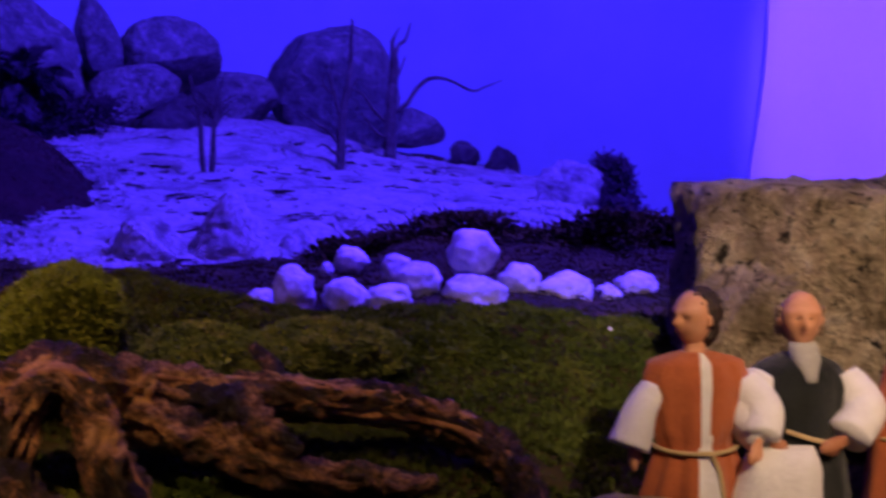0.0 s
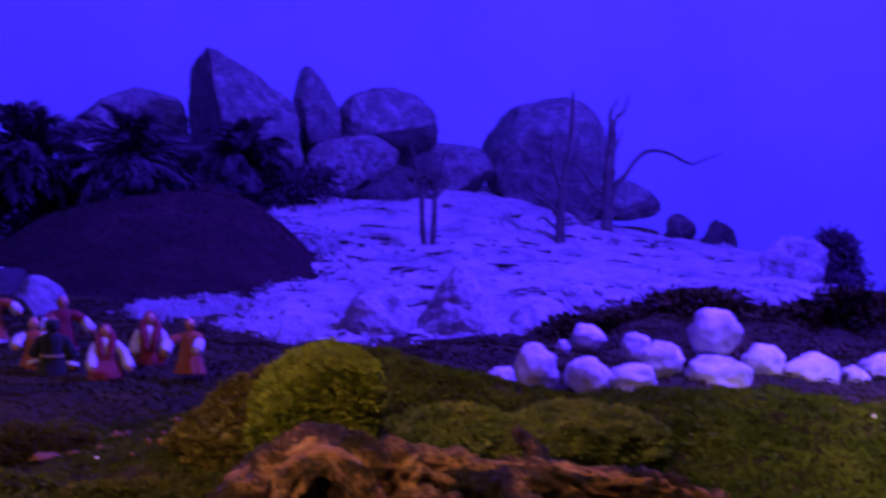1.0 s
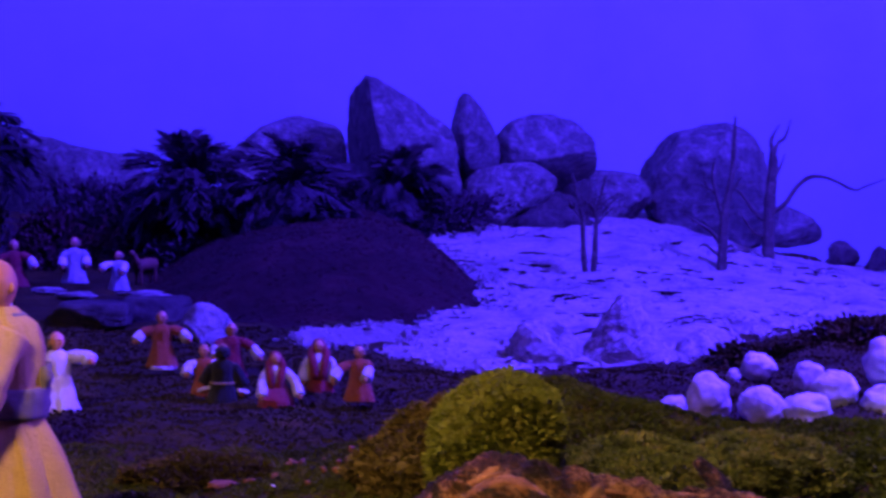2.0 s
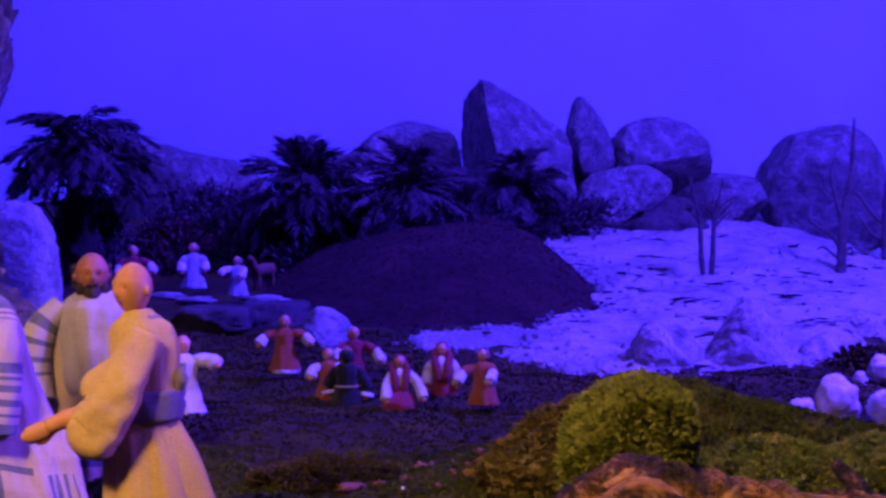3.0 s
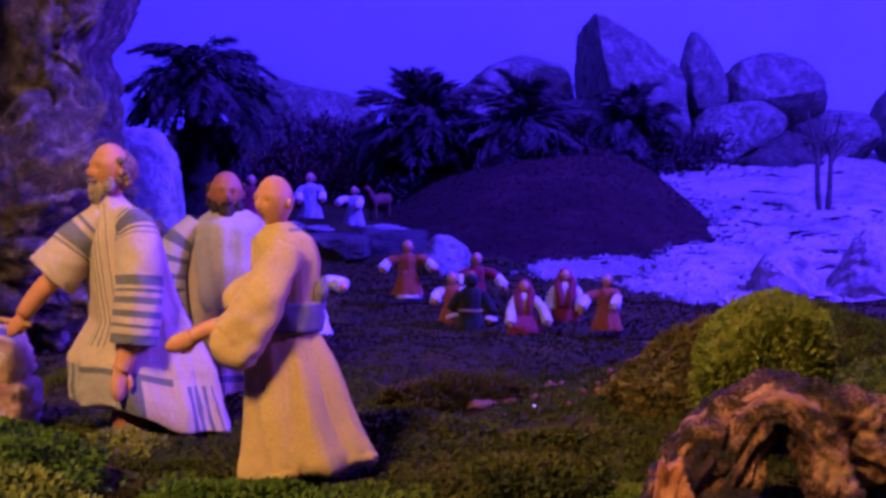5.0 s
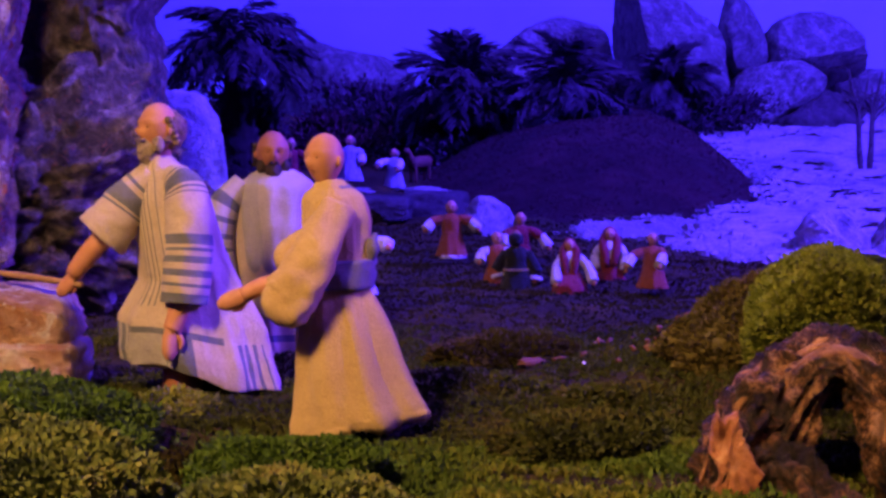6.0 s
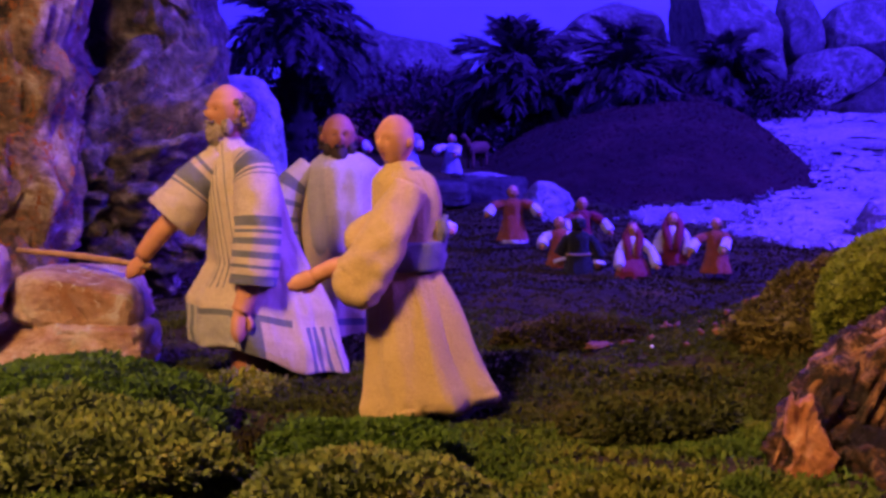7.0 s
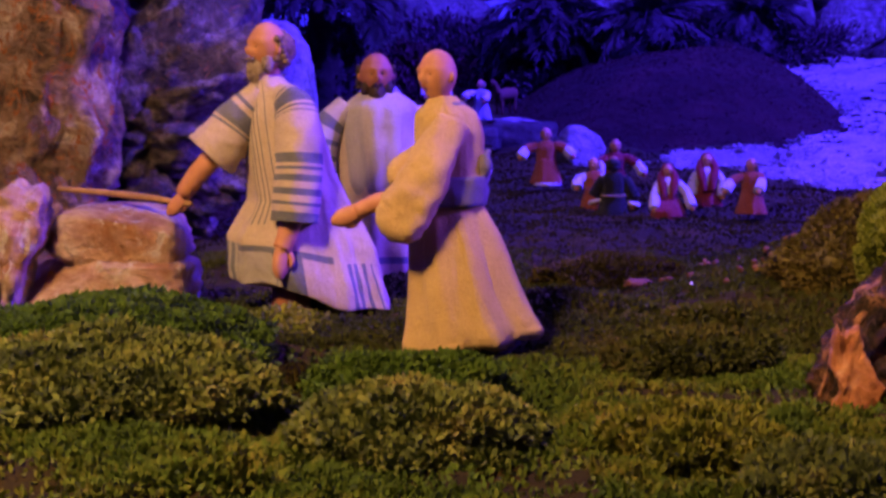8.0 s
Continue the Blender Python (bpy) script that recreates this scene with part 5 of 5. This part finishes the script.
def stripes(angle, u):
    """Cream gown with pinstripes down the front and grey bands on the panel at the hem."""
    if 0.07 < u < 0.70 and min(abs(angle - c) for c in (224, 230, 236, 242, 256)) < 0.9:
        return M_GREY
    if u > 0.78 and 165 < angle < 300:
        if angle < 205:
            return M_GREY if int(angle / 5) % 2 else M_SHAWL
        if u < 0.80 or 205 < angle < 213 or 258 < angle < 274 or 252 < angle < 254:
            return M_GREY
        return M_SHAWL if angle < 258 else M_CREAM
    if u > 0.80 and 312 < angle < 338 and int(angle / 4) % 2 == 0:
        return M_GREY
    return M_CREAM


f.gown(((-0.008, 0, 0.214, 0.011, 0.012), (-0.006, 0, 0.206, 0.017, 0.017), (-0.001, 0, 0.196, 0.028, 0.023), (0.003, 0, 0.175, 0.034, 0.029), (0.010, 0.002, 0.135, 0.038, 0.032), (0.018, 0.004, 0.105, 0.043, 0.034), (0.018, 0.005, 0.072, 0.063, 0.042), (0.022, 0.006, 0.045, 0.067, 0.046), (0.024, 0.008, 0.027, 0.069, 0.046)), M_CREAM, 4, 0.12, 1.0, 240, 10, stripes, 0.008, 0.016)
f.limb(((0.006, -0.012, 0.197), (0.018, -0.024, 0.186), (0.023, -0.034, 0.165), (0.023, -0.040, 0.13), (0.020, -0.044, 0.092)), (0.012, 0.017, 0.020, 0.020, 0.020), M_CREAM,
       ((0.10, 0.115, M_GREY), (0.15, 0.29, M_GREY), (0.315, 0.34, M_GREY), (0.36, 0.37, M_GREY), (0.63, 0.68, M_GREY), (0.70, 0.715, M_GREY), (0.75, 0.78, M_GREY), (0.82, 0.85, M_GREY), (0.89, 0.91, M_GREY), (0.95, 1.0, M_GREY)), n=110, sides=24, knots=0.06, freq=40, seed=4)
f.limb(((0.018, -0.044, 0.10), (0.013, -0.046, 0.08), (0.009, -0.048, 0.07)), (0.010, 0.0085, 0.008), M_SKIN, n=8, sides=12)
f.hand((0.0095, -0.048, 0.070), (-0.1, -0.1, -1), 0.020, M_SKIN)
f.limb(((-0.010, -0.006, 0.196), (-0.032, -0.010, 0.174), (-0.044, -0.014, 0.158), (-0.055, -0.016, 0.146)), (0.014, 0.020, 0.022, 0.024), M_CREAM, ((0.14, 0.16, M_GREY), (0.22, 0.40, M_GREY), (0.44, 0.47, M_GREY)), n=60, sides=24, knots=0.06, freq=40, seed=6)
f.limb(((-0.048, -0.014, 0.150), (-0.066, -0.014, 0.131), (-0.080, -0.012, 0.113)), (0.0095, 0.009, 0.0075), M_SKIN, n=8, sides=12)
f.hand((-0.081, -0.012, 0.110), (-0.6, 0.2, -0.7), 0.016, M_SKIN)
f.head((-0.007, -0.002, 0.236), 0.0180, 52, M_SKIN, M_HAIR, True)
f.ball((0.056, 0.0, 0.004), (0.016, 0.012, 0.008), M_SKIN_DARK)
f.ball((-0.01, -0.01, 0.002), (0.018, 0.012, 0.008), M_SKIN_DARK)
f.gown(((0.01, 0.0, 0.05, 0.016, 0.016), (0.01, 0.0, 0.0, 0.018, 0.018)), M_SKIN_DARK, 3, 0.02, 1.0, 16, 2)
f.done(FOOT, "striding bearded figurine in a cream robe with grey stripes")

staff = tube("walking_staff", ((-0.515, 1.770, 0.058), (-0.58, 1.80, 0.064), (-0.645, 1.83, 0.067)), (0.0028, 0.003, 0.0026), M_STICK, n=12, sides=8, knots=0.1, freq=200)
staff.location = (0, 0, 0.012)
tagged(staff, "thin peeled wooden staff held by a figurine", "staff")

# the man in yellow linen
f = Figure()
f.gown(((0.003, 0, 0.197, 0.010, 0.010), (0.004, 0, 0.191, 0.015, 0.014), (0.006, 0, 0.183, 0.024, 0.020), (0.008, 0, 0.165, 0.027, 0.023), (0.008, 0, 0.130, 0.0255, 0.022), (0.006, 0, 0.113, 0.026, 0.022), (0.012, 0, 0.085, 0.033, 0.028), (0.019, 0, 0.045, 0.041, 0.034), (0.0255, 0, 0.014, 0.049, 0.038), (0.027, 0, 0.004, 0.050, 0.038)), M_YELLOW, 3, 0.15, 0.9, 220, 8, None, 0.006, -0.012, 0.010)
f.limb(((0.036, -0.002, 0.155), (0.036, -0.004, 0.14)), (0.004, 0.003), M_BELT, n=4, sides=8)
f.gown(((0.0085, 0, 0.135, 0.0300, 0.0262), (0.0075, 0, 0.124, 0.0305, 0.0268), (0.0065, 0, 0.112, 0.0300, 0.0266)), M_BELT, 5, 0.0, 0.0, 60, 4)
f.limb(((0.034, -0.008, 0.152), (0.036, -0.008, 0.143), (0.034, -0.006, 0.135)), (0.004, 0.006, 0.004), M_BELT, n=12, sides=10)
f.limb(((0.012, -0.016, 0.176), (-0.002, -0.030, 0.150), (-0.016, -0.036, 0.122), (-0.026, -0.036, 0.106), (-0.030, -0.034, 0.118), (-0.034, -0.032, 0.126)), (0.013, 0.0165, 0.0195, 0.0215, 0.015, 0.011), M_YELLOW, n=60, sides=36, knots=0.10, freq=60, seed=9, fold=0.09, folds=3)
f.limb(((-0.030, -0.034, 0.120), (-0.046, -0.036, 0.117), (-0.062, -0.036, 0.110)), (0.0075, 0.007, 0.006), M_SKIN, n=8, sides=12)
f.hand((-0.060, -0.036, 0.110), (-0.9, -0.1, -0.35), 0.018, M_SKIN)
f.limb(((-0.016, 0.0, 0.150), (-0.030, -0.012, 0.140), (-0.030, -0.018, 0.130)), (0.010, 0.010, 0.008), M_YELLOW, n=12, sides=14)
f.ball((0.006, 0, 0.189), (0.0155, 0.014, 0.006), M_BELT)
f.head((-0.001, -0.002, 0.2125), 0.0165, 42, M_SKIN, None, False)
f.done((-0.296, 1.648, -0.033), "standing bald figurine in a belted yellow linen robe")

# the man behind with a shawl
f = Figure()
f.gown(((0, 0, 0.165, 0.016, 0.015), (0, 0, 0.155, 0.036, 0.026), (0.002, 0, 0.13, 0.042, 0.03), (0.004, 0, 0.08, 0.042, 0.034), (0.006, 0, 0.03, 0.044, 0.036), (0.006, 0, -0.01, 0.046, 0.036)), M_CREAM, 5, 0.08, 3.0, 72, 6, lambda a, u: M_GREY if u > 0.86 and int(u * 40) % 2 else M_CREAM)
f.gown(((0.004, -0.002, 0.172, 0.018, 0.016), (0.006, -0.006, 0.158, 0.036, 0.028), (0.008, -0.008, 0.12, 0.036, 0.034), (0.010, -0.010, 0.085, 0.033, 0.034), (0.010, -0.010, 0.075, 0.028, 0.03)), M_WRAP, 4, 0.17, 5.0, 96, 8, lambda a, u: M_SHAWL if 205 < a < 244 else M_WRAP)
f.limb(((-0.026, -0.010, 0.160), (-0.046, -0.018, 0.135), (-0.052, -0.022, 0.100), (-0.046, -0.026, 0.07)), (0.012, 0.016, 0.017, 0.016), M_WRAP, ((0.2, 0.3, M_GREY), (0.4, 0.46, M_GREY), (0.54, 0.6, M_GREY), (0.7, 0.76, M_GREY)), n=40, sides=20, knots=0.06, freq=40)
f.limb(((0.034, 0, 0.155), (0.046, -0.004, 0.12), (0.044, -0.010, 0.08)), (0.013, 0.016, 0.015), M_CREAM, n=20, sides=18, knots=0.06, freq=40)
f.head((0.002, -0.008, 0.188), 0.0172, -10, M_SKIN_DARK, M_HAIR_DARK, True)
f.done((-0.382, 2.020, -0.015), "bearded dark-faced figurine wrapped in a pale shawl")

# the pair beside the stone slab
f = Figure()
f.gown(((0, 0, 0.178, 0.015, 0.013), (0, 0, 0.170, 0.040, 0.023), (0, 0, 0.152, 0.044, 0.027), (0, 0, 0.120, 0.035, 0.026), (0, 0, 0.104, 0.029, 0.024), (0, 0, 0.07, 0.041, 0.032), (0, 0, 0.0, 0.060, 0.042)), M_RUST, 5, 0.14, 1.0, 90, 6, lambda a, u: M_SHIRT if 264 - 16 * max(0, u - 0.55) < a < 278 + 22 * max(0, u - 0.55) else M_RUST)
f.limb(((-0.036, -0.004, 0.150), (-0.050, -0.010, 0.130), (-0.060, -0.014, 0.106)), (0.011, 0.014, 0.0175), M_SHIRT, n=20, sides=18, knots=0.06, freq=45)
f.limb(((0.036, -0.006, 0.152), (0.050, -0.018, 0.132), (0.044, -0.03, 0.112)), (0.014, 0.017, 0.016), M_SHIRT, n=20, sides=18, knots=0.06, freq=45)
f.hand((0.040, -0.034, 0.106), (-0.4, -0.3, -0.6), 0.014, M_SKIN)
f.hand((-0.056, -0.012, 0.102), (0.0, -0.2, -0.8), 0.013, M_SKIN)
f.limb([(0.035 * math.cos(a), -0.028 * math.sin(a) * 1.02, 0.104 - 0.004 * math.sin(a)) for a in [radians(d) for d in range(-10, 200, 14)]], (0.002,), M_CORD, n=40, sides=6)
f.limb(((0.004, -0.029, 0.100), (0.010, -0.034, 0.08), (0.012, -0.042, 0.04)), (0.002, 0.0018, 0.0015), M_CORD, n=12, sides=6)
f.head((-0.002, 0, 0.204), 0.0182, 66, M_SKIN, M_HAIR_DARK, False, False)
f.done((0.580, 1.510, -0.134), "standing dark-haired figurine in a rust tunic over white")

f = Figure()
f.gown(((0, 0, 0.170, 0.016, 0.014), (0, 0, 0.160, 0.036, 0.026), (0, 0, 0.140, 0.047, 0.031), (0, 0, 0.10, 0.040, 0.030), (0, 0, 0.05, 0.045, 0.036), (0, 0, 0.0, 0.052, 0.042)), M_BLACK, 5, 0.07, 2.0, 90, 6)
f.gown(((-0.022, -0.030, 0.100, 0.022, 0.020), (-0.028, -0.034, 0.085, 0.034, 0.024), (-0.036, -0.038, 0.04, 0.040, 0.026), (-0.040, -0.040, 0.0, 0.043, 0.026)), M_SHIRT, 4, 0.05, 1.5, 48, 6)
f.limb(((-0.036, -0.006, 0.152), (-0.050, -0.018, 0.128), (-0.040, -0.032, 0.108)), (0.015, 0.019, 0.017), M_SHIRT, n=20, sides=18, knots=0.08, freq=45)
f.limb(((0.036, -0.006, 0.150), (0.048, -0.020, 0.126), (0.030, -0.034, 0.106)), (0.015, 0.020, 0.019), M_SHIRT, n=20, sides=18, knots=0.08, freq=45)
f.hand((0.022, -0.036, 0.102), (-0.8, -0.2, -0.2), 0.016, M_SKIN_DARK)
f.hand((-0.034, -0.036, 0.106), (0.3, -0.3, -0.8), 0.014, M_SKIN_DARK)
f.limb(((-0.022, -0.031, 0.112), (0.0, -0.036, 0.105), (0.022, -0.034, 0.100)), (0.0022,), M_CORD, n=20, sides=6)
f.gown(((0, -0.010, 0.180, 0.012, 0.010), (0, -0.016, 0.168, 0.013, 0.012), (0, -0.024, 0.15, 0.006, 0.008)), M_SHAWL, 3, 0.04, 0.0, 24, 3)
f.head((0.002, -0.002, 0.198), 0.0182, 14, M_SKIN, M_HAIR, False)
f.done((0.672, 1.520, -0.132), "seated grey-bearded figurine in black over white sleeves")

f = Figure()
f.gown(((0, 0, 0.165, 0.016, 0.014), (0, 0, 0.155, 0.036, 0.026), (0, 0, 0.10, 0.042, 0.032), (0, 0, 0.0, 0.056, 0.044)), M_RUST, 5, 0.07, 4.0, 60, 6)
f.limb([(0.042 * math.cos(a), -0.034 * math.sin(a), 0.10) for a in [radians(d) for d in range(-10, 200, 14)]], (0.002,), M_CORD, n=40, sides=6)
f.head((0.0, 0, 0.20), 0.0178, -60, M_SKIN, M_HAIR_DARK, False, False)
f.done((0.776, 1.50, -0.130), "figurine in a rust tunic with a cord belt")

# small figurines further back


def small_figure(at, size, robe, facing, label, arms, skirt=None, scarf=None, sit=False, hem=False, sleeve=None, cuff=1.0, cord=False, turn=0.0, skin=None, hair=None, group="small figurines on the moss"):
    """arms: where each cuff ends, the figure being 1 high; the upper arms take the robe's cloth, the cuffs are white."""
    g = Figure()
    skin, skirt = skin or M_SKIN, skirt or robe
    g.gown(((0, 0, 0.79, 0.05, 0.05), (0, 0, 0.75, 0.13, 0.10), (0, 0, 0.66, 0.19, 0.13), (0, 0, 0.44, 0.17, 0.13)), robe, 4, 0.06, facing, 40, 5)
    if sit:
        g.gown(((0, 0, 0.46, 0.17, 0.13), (0, -0.06, 0.30, 0.25, 0.24), (0, -0.10, 0.16, 0.33, 0.32), (0, -0.10, 0.0, 0.36, 0.34)), skirt, 4, 0.12, facing, 40, 5)
    else:
        g.gown(((0, 0, 0.48, 0.165, 0.13), (0.01, 0, 0.22, 0.23, 0.18), (0.02, 0, 0.03, 0.28, 0.21)), skirt, 5, 0.14, facing, 40, 6)
    if hem:
        g.gown(((0.02, -0.02, 0.06, 0.24, 0.21), (0.02, -0.02, 0.0, 0.25, 0.22)), M_SHIRT, 4, 0.06, facing, 40, 3)
    if scarf:
        for s in (-1, 1):
            g.limb(((s * 0.04, 0.04, 0.93), (s * 0.12, -0.03, 0.78), (s * 0.10, -0.14, 0.58), (s * 0.06, -0.17, 0.36)), (0.06, 0.08, 0.08, 0.06), scarf, n=16, sides=12, knots=0.1, freq=6)
        g.ball((0, 0.05, 0.90), (0.125, 0.10, 0.14), scarf, 3)
    for x, y, z in arms:
        s = 1 if x > 0 else -1
        root, end = Vector((s * 0.14, 0, 0.70)), Vector((x, y, z))
        elbow = root.lerp(end, 0.5 if cuff == 1.0 else 0.8) + Vector((s * 0.05, 0.02, 0.03))
        g.limb((root, root.lerp(elbow, 0.5), elbow), (0.07, 0.09, 0.09), sleeve or robe, n=10, sides=12, knots=0.1, freq=6)
        g.limb((elbow.lerp(end, 1 - cuff), elbow.lerp(end, 1 - cuff * 0.5), end), (0.085, 0.10, 0.105), M_SHIRT, n=12, sides=14, knots=0.08, freq=7)
        g.ball(end + (end - elbow) * 0.12, (0.05, 0.05, 0.05), skin, 2)
    if cord:
        g.limb([(0.18 * math.cos(a), -0.145 * math.sin(a), 0.45) for a in [radians(d) for d in range(0, 361, 20)]], (0.016,), M_CORD, n=40, sides=6)
    g.head((0, -0.01, 0.89), 0.098, facing, skin, None if scarf else hair or M_HAIR, False)
    return g.done(at, label, turn, size, group)


small_figure((-0.225, 2.572, 0.026), 0.070, M_RUST, 10, "small figurine in rust with white sleeves spread wide", ((-0.44, -0.12, 0.50), (0.46, -0.12, 0.52)), hem=True)
small_figure((-0.140, 2.560, 0.014), 0.068, M_WINE, -10, "small figurine in wine red behind a dark one", ((-0.30, -0.2, 0.42), (0.50, -0.1, 0.40)))
small_figure((-0.146, 2.385, -0.008), 0.080, M_BLACK, 180, "small figurine in a black cloak seen from behind", ((-0.26, 0.0, 0.34), (0.28, 0.0, 0.30)), hair=M_BLACK, cord=True, sleeve=M_BLACK, cuff=0.45, skin=M_SKIN_DARK)
small_figure((-0.168, 2.42, 0.002), 0.066, M_RUST, 20, "small figurine with white sleeves beside a dark cloak", ((-0.30, -0.2, 0.50), (0.2, -0.2, 0.45)), sleeve=M_SHIRT)
small_figure((-0.086, 2.353, 0.004), 0.060, M_SHIRT, -15, "small seated figurine in white with a wine red headscarf", ((-0.26, -0.30, 0.22), (0.44, -0.25, 0.24)), M_WINE, M_WINE, True, sleeve=M_SHIRT)
small_figure((-0.036, 2.449, 0.004), 0.066, M_SHIRT, 8, "small standing figurine in white with a long wine red scarf", ((-0.27, -0.06, 0.30), (0.27, -0.10, 0.28)), M_WINE, M_WINE, hem=True, sleeve=M_SHIRT)
small_figure((0.008, 2.368, 0.006), 0.064, M_RUST, 40, "small figurine in rust stooping with both white cuffs forward", ((-0.46, -0.20, 0.44), (0.10, -0.42, 0.46)))
small_figure((-0.326, 2.33, 0.000), 0.090, M_SHIRT, -40, "small figurine in white holding a white dish", ((-0.3, -0.1, 0.4), (0.42, -0.12, 0.66)))
small_figure((-0.422, 3.50, 0.078), 0.078, M_WHITE_DIMMED, 40, "small figurine in white, coloured dim blue for shade, before a rust shrub", ((-0.24, -0.15, 0.4), (0.26, -0.1, 0.42)), sleeve=M_WHITE_DIMMED, group="small figurines far back")
small_figure((-0.343, 3.42, 0.070), 0.066, M_WHITE_DIMMED, 60, "small figurine in white, coloured dim blue for shade, beside a brown animal model", ((-0.40, -0.2, 0.58), (0.1, -0.3, 0.5)), sleeve=M_SHIRT, group="small figurines far back")
small_figure((-0.522, 3.50, 0.072), 0.080, M_WINE, 0, "small figurine in wine red under the tall palm", ((-0.3, -0.1, 0.4), (0.44, -0.15, 0.46)), group="small figurines far back")

M_HIDE = paint("brown_hide_paint", (0.16, 0.07, 0.04), (0.10, 0.045, 0.03), 0.7)
g = Figure()
g.limb(((-0.026, 0, 0.034), (0, 0, 0.035), (0.026, 0, 0.036)), (0.009, 0.011, 0.010), M_HIDE, n=10, sides=12)
g.limb(((-0.024, 0, 0.038), (-0.034, 0, 0.052), (-0.042, 0, 0.056)), (0.007, 0.005, 0.005), M_HIDE, n=8, sides=10)
for x in (-0.02, 0.022):
    for y in (-0.005, 0.005):
        g.limb(((x, y, 0.034), (x + 0.001, y, 0.0)), (0.0032, 0.0022), M_HIDE, n=4, sides=8)
ob = g.done((-0.305, 3.50, 0.076), "plain brown four-legged animal model", 60, 1.0, "small figurines far back")
tagged(ob, category="model")

for i, (x, y, w) in enumerate(((-0.335, 3.14, 0.05), (-0.265, 3.20, 0.06), (-0.40, 3.30, 0.07), (-0.45, 3.38, 0.06), (-0.30, 3.30, 0.08))):
    rock("sand_patch", (x, y, height(x, y) + (0.012 if i < 2 else 0.002)), (w, 0.06, 0.012), 800 + i, M_SAND, "small drift of pale sand among the stones", "sand", rough=0.4, fine=0.1)
